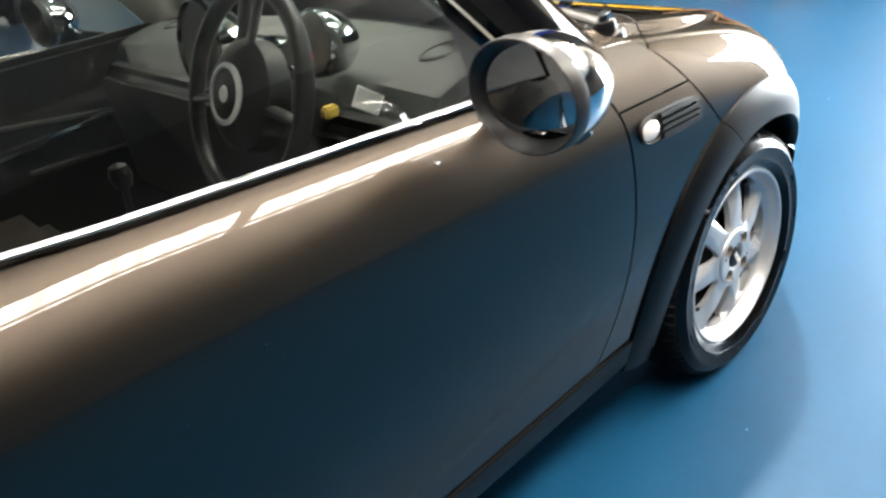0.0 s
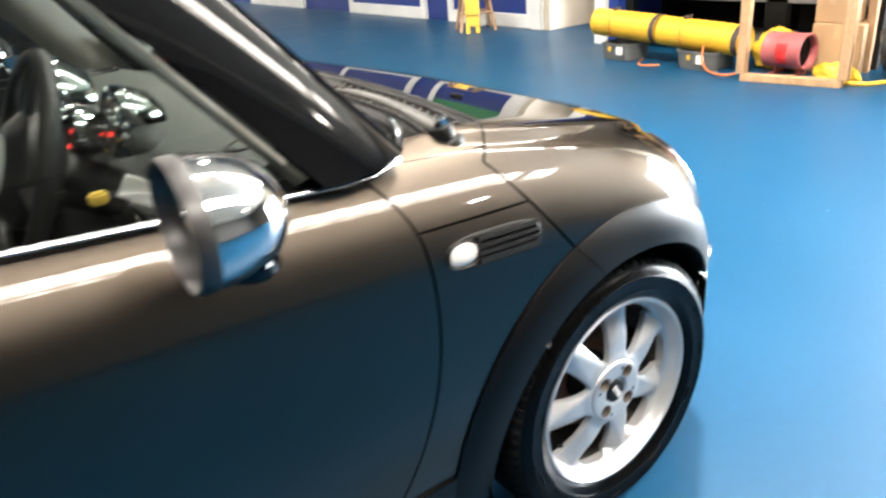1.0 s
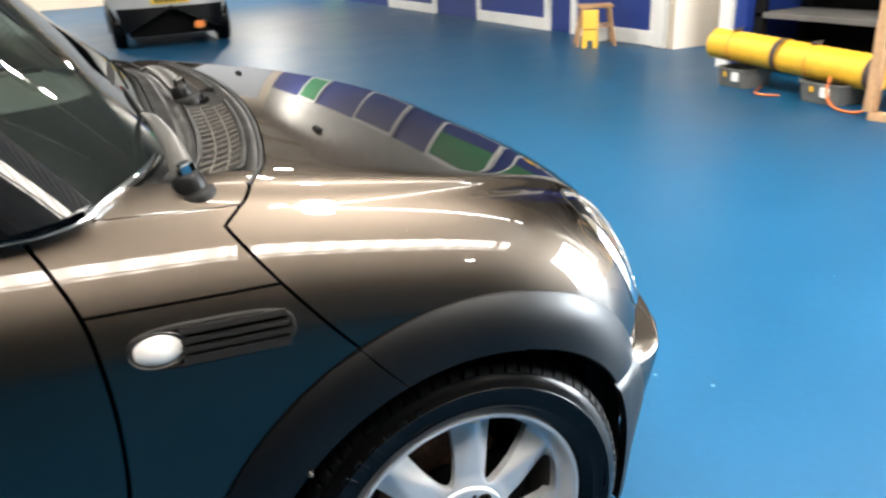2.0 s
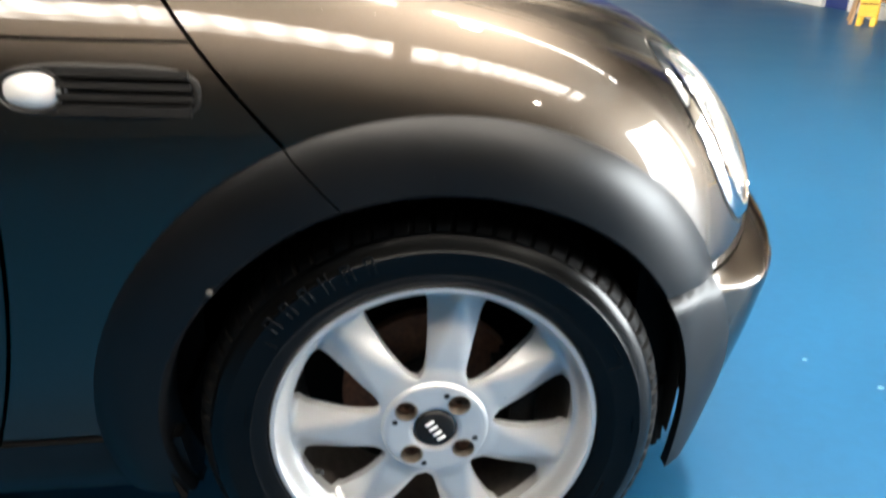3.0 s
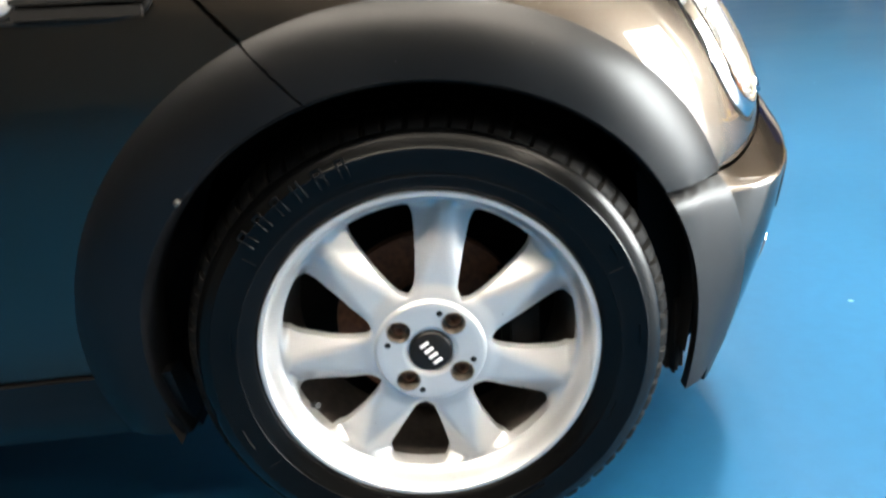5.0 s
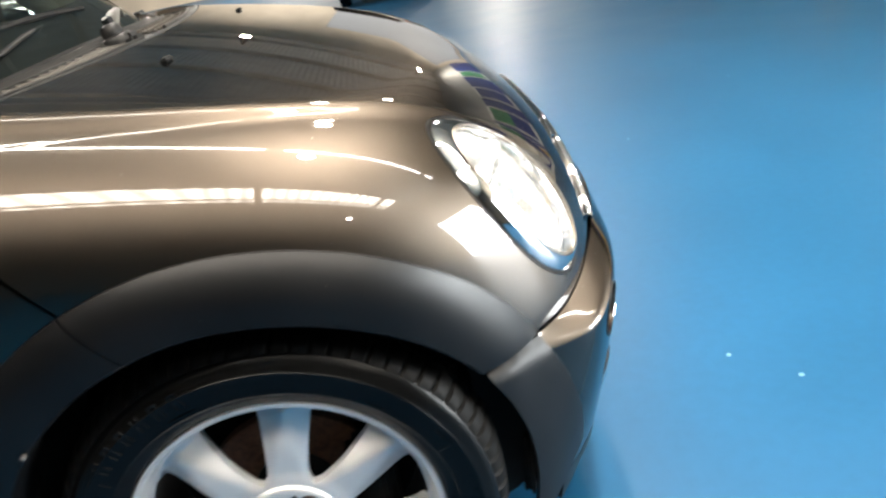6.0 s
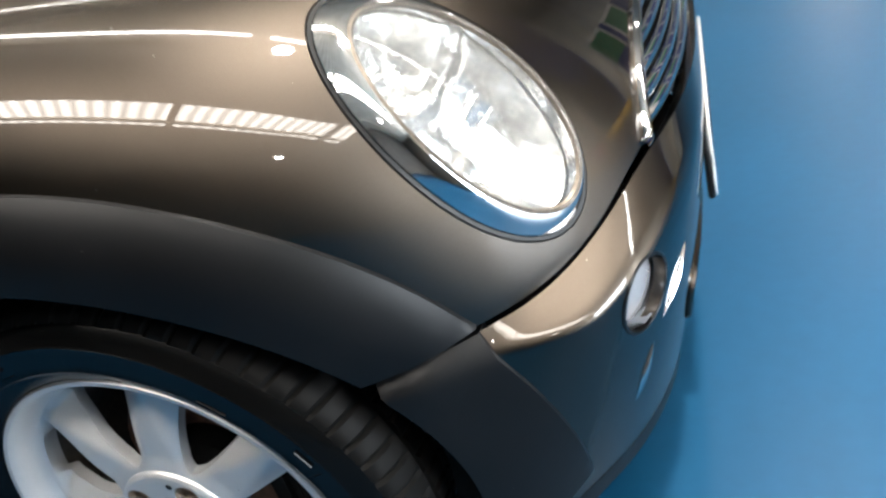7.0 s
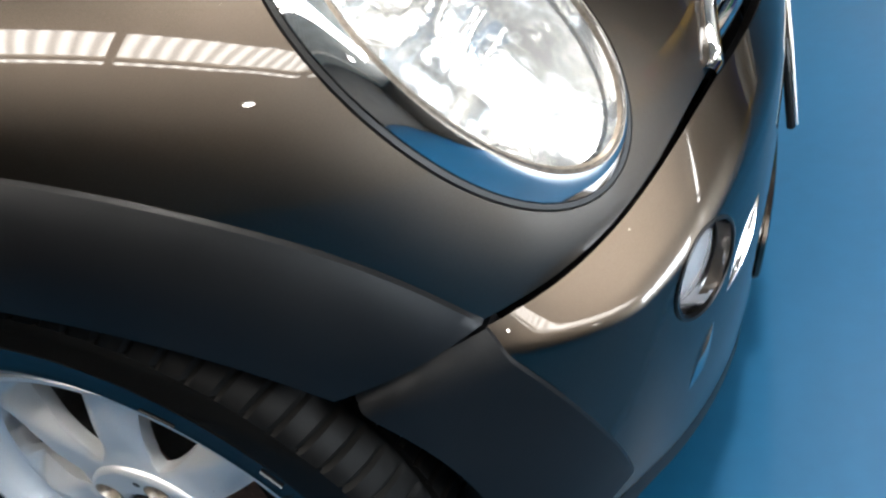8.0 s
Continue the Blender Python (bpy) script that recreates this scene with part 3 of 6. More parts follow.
def build_wheel(car, place, turn=0.0, flip=False):
    hub = part("wheel", shifted(joined(rim_face(), lathe([(0.194, -0.7805), (0.1985, -0.7835), (0.2025, -0.792), (0.2055, -0.803), (0.2082, -0.8125), (0.2115, -0.8165), (0.2165, -0.8165), (0.2185, -0.8135), (0.2175, -0.806), (0.2125, -0.802)], 160),
                                      lathe([(0.1985, -0.775), (0.1962, -0.757)], 96)), Matrix.Identity(4)),
               ALLOY, car, "silver seven-spoke alloy wheel")
    seats = [(0.05 * math.cos(radians(59.6 + 90 * k)), 0.05 * math.sin(radians(59.6 + 90 * k))) for k in range(4)]
    rr = np.array([0.0, 0.020, 0.0285, 0.0297, 0.031, *np.linspace(0.0335, 0.068, 26), 0.0705, 0.0722, 0.0732, 0.0745])
    yy = np.interp(rr, [0, 0.0285, 0.0305, 0.036, 0.062, 0.0685, 0.0722, 0.0745], [0.7985, 0.7985, 0.8045, 0.8068, 0.8078, 0.8072, 0.8035, 0.790])
    face = lathe(list(zip(rr, -yy)), 144)
    for cx, cz in seats:
        face = clip(face, lambda p, cx=cx, cz=cz: np.hypot(p[:, 0] - cx, p[:, 2] - cz) - 0.0148)
    part("hub_face", face, ALLOY, hub)
    part("centre_cap", lathe([(0.0, -0.8085), (0.018, -0.808), (0.0255, -0.8065), (0.0275, -0.804), (0.0275, -0.797)], 48), BAR_DARK, hub, "black centre cap with a plain pale mark")
    marks = [box(-0.016 + k * 0.0095, -0.0115 + k * 0.0095, -0.8098, -0.8082, -0.0065, 0.0065, 0.0008) for k in range(4)]
    part("cap_mark", shifted(joined(*marks), Matrix.Rotation(radians(48), 4, "Y")), BAR_LIGHT, hub)
    for k in range(4):
        a = radians(59.6 + 90 * k)
        c = Vector((0.05 * math.cos(a), 0, 0.05 * math.sin(a)))
        part("bolt_seat", shifted(lathe([(0.0156, -0.8078), (0.0148, -0.8083), (0.0142, -0.8065), (0.0132, -0.790), (0.0, -0.7885)], 26), Matrix.Translation(c)), STEEL_DULL, hub)
        part("wheel_bolt", shifted(joined(lathe([(0.0102, -0.789), (0.0098, -0.7965), (0.0072, -0.7985), (0.0046, -0.7985), (0.004, -0.793), (0.0, -0.793)], 18)), Matrix.Translation(c)), RUST, hub, "rust-tinted wheel bolt")
        a2 = radians(59.6 + 24 + 90 * k)
        part("pin_hole", shifted(lathe([(0.0042, -0.8082), (0.0036, -0.8084), (0.0, -0.8080)], 12), Matrix.Translation((0.056 * math.cos(a2), 0, 0.056 * math.sin(a2)))), BAR_DARK, hub)
    part("tyre", tyre_mesh(), RUBBER, hub, "black low-profile tyre sidewall")
    part("tread", tread_mesh(), TREAD_M, hub, "dusty tyre tread with cut blocks")
    for k in range(6):
        bars = []
        a = 147 - 6.1 * k
        w = (0.013, 0.012, 0.012, 0.012, 0.013, 0.012)[k]
        m = Matrix.Rotation(radians(-a + 90), 4, "Y") @ Matrix.Translation((0, 0, 0.268))
        for u in ((-w / 2, -w / 2 + 0.0026, -0.012, 0.012), (w / 2 - 0.0026, w / 2, -0.012, 0.012), (-w / 2, w / 2, 0.009, 0.012), (-w / 2, w / 2, -0.0015, 0.0015))[: (4, 3, 3, 2, 4, 3)[k]]:
            bars.append(shifted(box(u[0], u[1], -0.8318, -0.828, u[2], u[3], 0.0003), m))
        part("sidewall_mark", joined(*bars), RUBBER, hub)
    for a, r, w, h in ((118, 0.247, 0.040, 0.0036), (60, 0.246, 0.030, 0.0034), (38, 0.261, 0.022, 0.0050), (12, 0.2625, 0.026, 0.0044), (-14, 0.2480, 0.030, 0.0034), (-52, 0.247, 0.044, 0.0036), (-84, 0.2610, 0.030, 0.0050), (-112, 0.2475, 0.036, 0.0034), (-150, 0.2615, 0.030, 0.0044), (178, 0.2475, 0.026, 0.0034)):
        half = w / 2 / r
        pts = [(r * math.cos(radians(a) + q), -0.8300 + 0.10 * (0.262 - r) * (r < 0.262), r * math.sin(radians(a) + q)) for q in np.linspace(-half, half, 8)]
        part("sidewall_line", tube(pts, h / 2, 6, 0.28), RUBBER, hub)
    for a in (-91, -139, 33, 152):
        c, s = math.cos(radians(a)), math.sin(radians(a))
        part("mould_line", tube([(0.2445 * c, -0.8288, 0.2445 * s), (0.262 * c, -0.8302, 0.262 * s)], 0.0006, 5), TREAD_M, hub)
    part("rim_valve", shifted(tube([(-0.149, -0.792, -0.098), (-0.142, -0.799, -0.094)], 0.0042, 10), Matrix.Identity(4)), BAR_DARK, hub)
    part("brake_disc", lathe([(0.06, -0.715), (0.127, -0.715), (0.128, -0.713), (0.128, -0.698), (0.06, -0.696)], 72), RUST, hub, "rust-brown brake disc")
    part("brake_caliper", shifted(joined(box(0.085, 0.150, -0.755, -0.68, -0.075, 0.075, 0.012, 2), box(0.10, 0.135, -0.765, -0.74, -0.05, 0.05, 0.008, 2)), Matrix.Rotation(radians(-8), 4, "Y")), LINER, hub)
    part("barrel", lathe([(0.1962, -0.757), (0.1925, -0.715), (0.1895, -0.69), (0.1895, -0.64)], 72), DUSTY, hub, "rim barrel dark with brake dust")
    part("hub_carrier", lathe([(0.0, -0.735), (0.045, -0.735), (0.06, -0.722), (0.06, -0.66), (0.0, -0.66)], 40), LINER, hub)
    part("inner_barrel_back", lathe([(0.191, -0.645), (0.12, -0.63), (0.0, -0.63)], 48), LINER, hub)
    return hub


def copy_part(ob, m, parent):
    made = {}
    for o in (ob, *ob.children_recursive):
        made[o] = o.copy()
        scene.collection.objects.link(made[o])
        made[o].parent = made.get(o.parent, parent)
    made[ob].matrix_basis = m
    return made[ob]


# ---- lamps ----
def lamp_to_world(a, b, h):
    return LAMP_C + LAMP_M * a + LAMP_S * b + LAMP_N * h


def shell_height(a, b):
    """Height of the body's own surface over the lamp's plane."""
    def f(m):
        p = LAMP_C + LAMP_M * a + LAMP_S * b + LAMP_N * m
        return field1(p.x, abs(p.y), p.z)
    return root1(f, -0.25, 0.25, 18)


def build_headlamp(car, mirrored):
    fix = flipped if mirrored else (lambda m: m)
    A, B = LAMP_A - 0.003, LAMP_B - 0.003
    ia, ib, ca, cb = 0.134, 0.0745, 0.0060, -0.0100
    n = 96

    def loop(ra, rb, oa, ob, lift, own=True):
        row = []
        for k in range(n):
            t = 2 * math.pi * k / n
            a, b = oa + ra * math.cos(t), ob + rb * math.sin(t)
            row.append(tuple(lamp_to_world(a, b, shell_height(a, b) + lift)))
        return row
    black = grid(np.array([loop(A + 0.003, B + 0.003, 0, 0, -0.004), loop(A + 0.001, B + 0.001, 0, 0, 0.0005), loop(A - 0.003, B - 0.003, 0, 0, 0.0), loop(A - 0.004, B - 0.004, 0, 0, -0.012)]), wrap=True)
    rows = []
    for i in range(9):
        t = i / 8
        rows.append(loop((A - 0.004) * (1 - t) + ia * t, (B - 0.004) * (1 - t) + ib * t, ca * t, cb * t, 0.001 + 0.004 * math.sin(math.pi * t * 0.62) + 0.003 * t))
    rows.append(loop(ia - 0.001, ib - 0.001, ca, cb, 0.004))
    rows.append(loop(ia - 0.002, ib - 0.002, ca, cb, -0.03))
    ring = grid(np.array(rows), wrap=True)
    head = part("headlamp", fix(black), BAR_DARK, car, "large oval headlamp in a chrome ring")
    part("chrome_ring", fix(ring), CHROME, head, "wide polished chrome ring")
    dome = []
    for i in range(15):
        q = (i / 14) ** 0.8
        row = []
        for k in range(n):
            t = 2 * math.pi * k / n
            a, b = ca + (ia - 0.003) * q * math.cos(t), cb + (ib - 0.003) * q * math.sin(t)
            row.append(tuple(lamp_to_world(a, b, shell_height(a, b) * 0.92 + 0.007 * (1 - q * q) + 0.004)))
        dome.append(row)
    glass = part("lens", fix(grid(np.array(dome), wrap=True)), CLEAR, head, "clear bulging lamp lens")
    glass.visible_shadow = False
    part("lens_seal", fix(grid(np.array([loop(ia - 0.001, ib - 0.001, ca, cb, 0.0050), loop(ia - 0.004, ib - 0.004, ca, cb, 0.0066), loop(ia - 0.0065, ib - 0.0065, ca, cb, 0.0035)]), wrap=True)), STEEL_DULL, head)

    # a bowl with facets, a round main reflector and a small turn lamp at the top
    base = shell_height(ca, cb)
    rows = []
    for i in range(26):
        q = 1 - i / 25
        row = []
        for k in range(n):
            t = 2 * math.pi * k / n
            a, b = ca + (ia - 0.004) * q * math.cos(t), cb + (ib - 0.004) * q * math.sin(t)
            facet = 0.0009 * math.sin(a * 150.0) * q * (1 - q) * 4 * (a < ca)
            main = 0.030 * math.exp(-((a - ca - 0.045) ** 2 + (b - cb) ** 2) / 0.0042)
            small = 0.024 * math.exp(-((a - ca + 0.075) ** 2 + (b - cb) ** 2) / 0.0012)
            ridge = 0.014 * math.exp(-((a - ca + 0.028 + 0.5 * (b - cb) ** 2 / 0.09) / 0.008) ** 2)
            edge = shell_height(a, b)
            h = edge * q ** 2 + base * (1 - q ** 2) - 0.012 - 0.040 * (1 - q ** 3) + facet - main - small + ridge
            row.append(tuple(lamp_to_world(a, b, h)))
        rows.append(row)
    part("reflector", fix(grid(np.array(rows), wrap=True)), REFLECTOR, head, "silvered lamp reflector")
    for name, oa, rad, long in (("bulb_shield", 0.045, 0.011, 0.034), ("turn_bulb", -0.072, 0.008, 0.022)):
        c = lamp_to_world(ca + oa, cb, base - 0.085)
        m = Matrix.Translation(c) @ LAMP_N.to_track_quat("Z", "Y").to_matrix().to_4x4()
        part(name, fix(shifted(lathe([(rad * 0.7, 0.0), (rad, 0.006), (rad, long), (rad * 0.8, long + 0.006), (0, long + 0.008)], 24, "z"), m)), REFLECTOR, head)
    for oa, wide, high in ((-0.012, 0.011, 0.030), (0.014, 0.010, 0.034)):
        arch = [lamp_to_world(ca + oa + wide * math.cos(t), cb - 0.02 + high * math.sin(t), base - 0.040 + 0.006 * math.sin(t)) for t in np.linspace(-0.3, math.pi + 0.3, 24)]
        part("bulb_loop", fix(tube(arch, 0.0024, 8)), REFLECTOR, head)
    return head


def on_bumper(phi, z, lift=0.0):
    r = bump1(phi, z) + lift
    return Vector((r * math.cos(phi), r * math.sin(phi), z))


def build_fog_lamp(car, side):
    """A round lamp sunk in the bumper, with a chrome bezel."""
    c = on_bumper(side * radians(48.6), 0.427)
    A0 = side * radians(48.6)

    def loop(rad, lift):
        return [tuple(on_bumper(A0 + side * rad * math.cos(2 * math.pi * k / 48) / 0.80, 0.427 + rad * math.sin(2 * math.pi * k / 48), lift)) for k in range(48)]
    lamp = part("fog_lamp", grid(np.array([loop(0.0440, -0.002), loop(0.0440, 0.0012), loop(0.0425, 0.0018), loop(0.0410, 0.0008), loop(0.0400, -0.004)]), wrap=True), TRIM, car, "small round fog lamp sunk in the bumper")
    part("fog_tube", grid(np.array([loop(0.0397, -0.003), loop(0.0385, -0.016), loop(0.0375, -0.030)]), wrap=True), CHROME, lamp)
    part("fog_lens", grid(np.array([loop(0.0378 * q, -0.020 + 0.008 * (1 - q * q)) for q in np.linspace(0.01, 1, 7)]), wrap=True), FOG_LENS, lamp, "pale fog lamp lens")
    return lamp

# ---- the parked subject ----
def arch_liner(x0):
    rows = []
    for y in (-0.80, -0.70, -0.52):
        row = []
        for a in range(-13, 198, 6):
            x, z = 0.362 * math.cos(radians(a)), AXLE_Z + 0.362 * math.sin(radians(a))
            out = y
            if x0 == 0 and a < 33:
                out = max(y, -(trim_y(x, max(min(z, 0.50), 0.20)) - 0.012))
            row.append((x0 + x, out, z))
        rows.append(row)
    V, F = grid(np.array(rows))
    k = len(V) - len(rows[0])
    V = list(map(tuple, V)) + [(x0, -0.52, AXLE_Z)]
    return V, list(F) + [(k + i, k + i + 1, len(V) - 1) for i in range(len(rows[0]) - 1)]


def side_repeater(car):
    """Oval lamp and a three-slot vent in a black frame, set in the wing."""
    cx, cz, tilt = VENT_X, VENT_Z, VENT_TILT

    def put(u, w, lift):
        x, z = cx + u * math.cos(tilt) - w * math.sin(tilt), cz + u * math.sin(tilt) + w * math.cos(tilt)
        return (x, -(side_y(x, z) + lift), z)

    def pill(hl, hw, power, n=56, off=0.0, taper=0.0):
        out = []
        for k in range(n):
            t = 2 * math.pi * k / n
            c, s = math.cos(t), math.sin(t)
            u = hl * math.copysign(abs(c) ** (2 / power), c)
            out.append((off + u, hw * (1 - taper * u / hl) * math.copysign(abs(s) ** (2 / power), s)))
        return out

    def stack(loops):
        return grid(np.array([[put(u, w, h) for u, w in loop] for loop, h in loops]), wrap=True)
    frame_m = stack([(pill(0.1015, 0.0280, 3.2), -0.004), (pill(0.1008, 0.0274, 3.2), 0.0030), (pill(0.0985, 0.0255, 3.2), 0.0042), (pill(0.0945, 0.0215, 3.2), 0.0036), (pill(0.0930, 0.0200, 3.2), -0.006)])
    lamp_l = [(pill(0.0290 * q, 0.0182 * q, 2.1, off=-0.0675), 0.009 - 0.007 * q * q) for q in (1.02, 1.0, 0.85, 0.65, 0.4, 0.15, 0.01)]
    lamp_l[0] = (lamp_l[0][0], -0.006)
    seat_l = stack([(pill(0.0350, 0.0225, 2.2, off=-0.0665), 0.0036), (pill(0.0335, 0.0212, 2.2, off=-0.0668), 0.0056), (pill(0.0300, 0.0190, 2.1, off=-0.0675), 0.0030)])
    slots = stack([(pill(0.0935, 0.0205, 3.2), -0.009), (pill(0.05, 0.01, 3.2), -0.009), (pill(0.002, 0.001, 3.2), -0.009)])
    fins = []
    for w0, w1 in ((-0.0225, -0.0118), (-0.0075, -0.0012), (0.0035, 0.0098), (0.0150, 0.0225)):
        end = 0.0940 - 0.20 * abs((w0 + w1) / 2 + 0.004)
        a = [put(u, w0, 0.0030) for u in np.linspace(-0.040, end, 14)]
        b = [put(u, w1, 0.0030) for u in np.linspace(-0.040, end, 14)]
        fins.append(solid(stretch_between(b, a, 2), 0.007))
    for fix in (lambda m: m, flipped):
        base = part("side_repeater", fix(frame_m), VENT_GREY, car, "oval side lamp in a black slotted vent")
        part("repeater_lens", fix(stack(lamp_l)), WHITE_PLASTIC, base, "milky white lamp lens")
        part("lens_seat", fix(seat_l), VENT_GREY, base)
        part("vent_back", fix(slots), LINER, base)
        for f in fins:
            part("vent_fin", fix(f), VENT_GREY, base)


def door_mirror(car, mirrored):
    fix = flipped if mirrored else (lambda m: m)
    C = Vector((-0.858, -0.938, 0.9965))
    turn = Matrix.Translation(C) @ Matrix.Rotation(radians(-4), 4, "Z")

    def ring(u, k):
        # u runs forward from the glass side, k scales the oval
        return [tuple(turn @ Vector((u, 0.094 * k * math.cos(2 * math.pi * i / 56), 0.073 * k * math.sin(2 * math.pi * i / 56)))) for i in range(56)]
    shell = grid(np.array([ring(u, k) for u, k in ((0.012, 1.0), (0.03, 0.99), (0.052, 0.94), (0.075, 0.84), (0.093, 0.69), (0.106, 0.50), (0.113, 0.28), (0.115, 0.02))]), wrap=True)
    lip = grid(np.array([ring(u, k) for u, k in ((0.022, 0.985), (0.014, 1.004), (0.0, 1.004), (-0.004, 0.985), (-0.004, 0.955), (0.002, 0.93), (0.03, 0.86), (0.052, 0.84))]), wrap=True)
    seat = Matrix.Translation(C) @ Matrix.Rotation(radians(-4), 4, "Z") @ Matrix.Translation((0.034, 0, 0)) @ Matrix.Rotation(radians(18), 4, "Z") @ Matrix.Rotation(radians(6), 4, "Y")
    pane = grid(np.array([[tuple(seat @ Vector((0.006 * k * k, 0.080 * k * math.cos(2 * math.pi * i / 56), 0.0625 * k * math.sin(2 * math.pi * i / 56)))) for i in range(56)] for k in (1, 0.75, 0.5, 0.25, 0.01)]), wrap=True)
    well = grid(np.array([ring(0.056, 0.86), ring(0.056, 0.01)]), wrap=True)
    house = part("door_mirror", fix(shell), CHROME, car, "door mirror with a chrome shell")
    part("mirror_rim", fix(lip), mat("grey_mirror_rim", (0.020, 0.019, 0.019), 0.4, grain=0.15, grain_size=300), house, "grey plastic mirror rim")
    part("mirror_glass", fix(pane), MIRROR, house)
    part("mirror_well", fix(well), LINER, house)
    foot = grid(np.array([[(C.x + 0.066 + 0.040 * r * math.cos(2 * math.pi * i / 36), C.y + 0.018 + 0.066 * r * math.sin(2 * math.pi * i / 36), C.z + h) for i in range(36)] for r, h in ((0.70, -0.046), (1.0, -0.056), (1.0, -0.066), (0.86, -0.075), (0.5, -0.081), (0.02, -0.083))]), wrap=True)
    part("mirror_foot", fix(foot), BLACK_GLOSS, house, "black lower cover of the mirror")
    part("mirror_arm", fix(tube(curve_points([(-0.69, -0.745, 0.925), (-0.72, -0.80, 0.925), (-0.775, -0.87, 0.945), (-0.80, -0.92, 0.965)], 6), lambda t: 0.030 - 0.006 * t, 14, 0.6)), BLACK_GLOSS, house)


def glasshouse(car):
    def pillar_s(z):
        return 0.742 - 0.34 * (z - 0.93) - 0.12 * (z - 0.93) ** 2
    zs = np.linspace(0.925, 1.37, 16)
    front = [Vector((-0.462 - 0.82 * (z - 0.93), -(pillar_s(z) - 0.022), z + 0.002)) for z in zs]
    mid = [Vector((-0.515 - 0.815 * (z - 0.93), -(pillar_s(z) + 0.004), z)) for z in zs]
    back = [Vector((-0.60 - 0.81 * (z - 0.925), -(pillar_s(z) + 0.003), z)) for z in zs]
    rows = []
    for t in np.linspace(0, 1, 9):
        rows.append([tuple(a * (1 - t) ** 2 + (b * 2 - (a + c) / 2) * 2 * t * (1 - t) + c * t * t) for a, b, c in zip(front, mid, back)])
    V, F = grid(np.array(rows))
    both("windscreen_pillar", solid((V, [tuple(reversed(f)) for f in F]), 0.03), BLACK_GLOSS, car, "gloss black windscreen pillar")
    seal = tube([p + Vector((0.003, 0.006, 0.0)) for p in front], 0.006, 8)
    both("screen_edge_trim", seal, BAR_DARK, car)
    inner = []
    for t in np.linspace(0, 1, 7):
        inner.append([tuple(a + (c - a) * t + Vector((-0.012, 0.040 + 0.018 * math.sin(math.pi * t), 0.0))) for a, c in zip(front, back)])
    both("pillar_cover", solid(grid(np.array(inner)), 0.006), LINING, car, "cream inner pillar cover")
    # windscreen, bowed forward in the middle, with tight lower corners
    def screen(t, u, lift=0.0):
        z = 0.922 + 0.448 * t
        power, bow = 6.0 - 3.6 * min(t * 3.0, 1.0), 0.128 - 0.04 * t
        k = 1 - abs(u) ** power
        return (-0.462 - 0.82 * (z - 0.93) + bow * k + lift, (pillar_s(z) - 0.022) * u, z + 0.014 * (1 - u * u) + lift)
    us = np.concatenate([np.linspace(-1, -0.7, 16), np.linspace(-0.7, 0.7, 30)[1:-1], np.linspace(0.7, 1, 16)])
    glass = part("windscreen", grid(np.array([[screen(t, u) for u in us] for t in np.linspace(0, 1, 22)])), SCREEN, car, "green-tinted windscreen")
    glass.visible_shadow = False
    band = [[screen(t * (0.17 + 0.13 * abs(u) ** 2.2), u * 0.998, -0.004) for u in us] for t in np.linspace(0, 1, 8)]
    part("screen_black_band", grid(np.array(band)), LINER, car, "black border of the windscreen")
    # side glass
    rows = []
    for t in np.linspace(0, 1, 8):
        row = []
        for q in np.linspace(0, 1, 24):
            x = (-0.605 - 0.81 * 0.43 * t) * (1 - q) + (-2.25 - 0.02 * t) * q
            z = (belt_z(x) - 0.005) * (1 - t) + 1.36 * t
            row.append((x, -(pillar_s(z) + 0.001 - 0.02 * t * q), z))
        rows.append(row)
    for m in (grid(np.array(rows)), flipped(grid(np.array(rows)))):
        g = part("side_window", m, SIDE_GLASS, car, "clear side window")
        g.visible_shadow = False
    roof = []
    for q in np.linspace(0, 1, 20):
        x = -0.795 - 1.72 * q
        roof.append([(x + 0.06 * (1 - u * u) * (1 - 2 * q), 0.60 * u * (1 - 0.06 * q), 1.362 + 0.055 * (1 - u ** 4) * math.sin(math.pi * (0.2 + 0.6 * q)) ** 0.6) for u in np.linspace(-1, 1, 30)])
    part("roof", solid(grid(np.array(roof)), 0.03), BLACK_GLOSS, car, "gloss black roof")
    tail = [[(-2.45 - 0.33 * t, (0.59 + 0.1 * t) * u, 1.37 - 0.36 * t) for u in np.linspace(-1, 1, 16)] for t in np.linspace(0, 1, 6)]
    part("rear_window", grid(np.array(tail)), BLACK_GLOSS, car)
    # bright strip along the waist, curving up round the pillar's foot
    waist = [(x, -(side_y(x, belt_z(x) - 0.004) + 0.003), belt_z(x) + 0.004) for x in np.linspace(-2.3, -0.56, 60)]
    foot = [(-0.535, -0.748, 0.9185), (-0.50, -0.744, 0.9185)] + [(screen_corner(s) + 0.007, -s, top_z(screen_corner(s) + 0.007, s) + 0.003) for s in (0.728, 0.705, 0.675, 0.64, 0.60, 0.565)]
    line = waist + [tuple(p) for p in curve_points([waist[-1]] + foot, 5)[1:]]
    both("waist_strip", tube(line, 0.0066, 10, 0.9), CHROME, car, "chrome waist strip")
    low = [(x, y + 0.004, z - 0.014) for x, y, z in waist]
    both("window_seal", tube(low, 0.0055, 8), BAR_DARK, car)


def screen_foot(s):
    return -0.462 + 0.128 * (1 - min(abs(s) / 0.72, 1) ** 6)


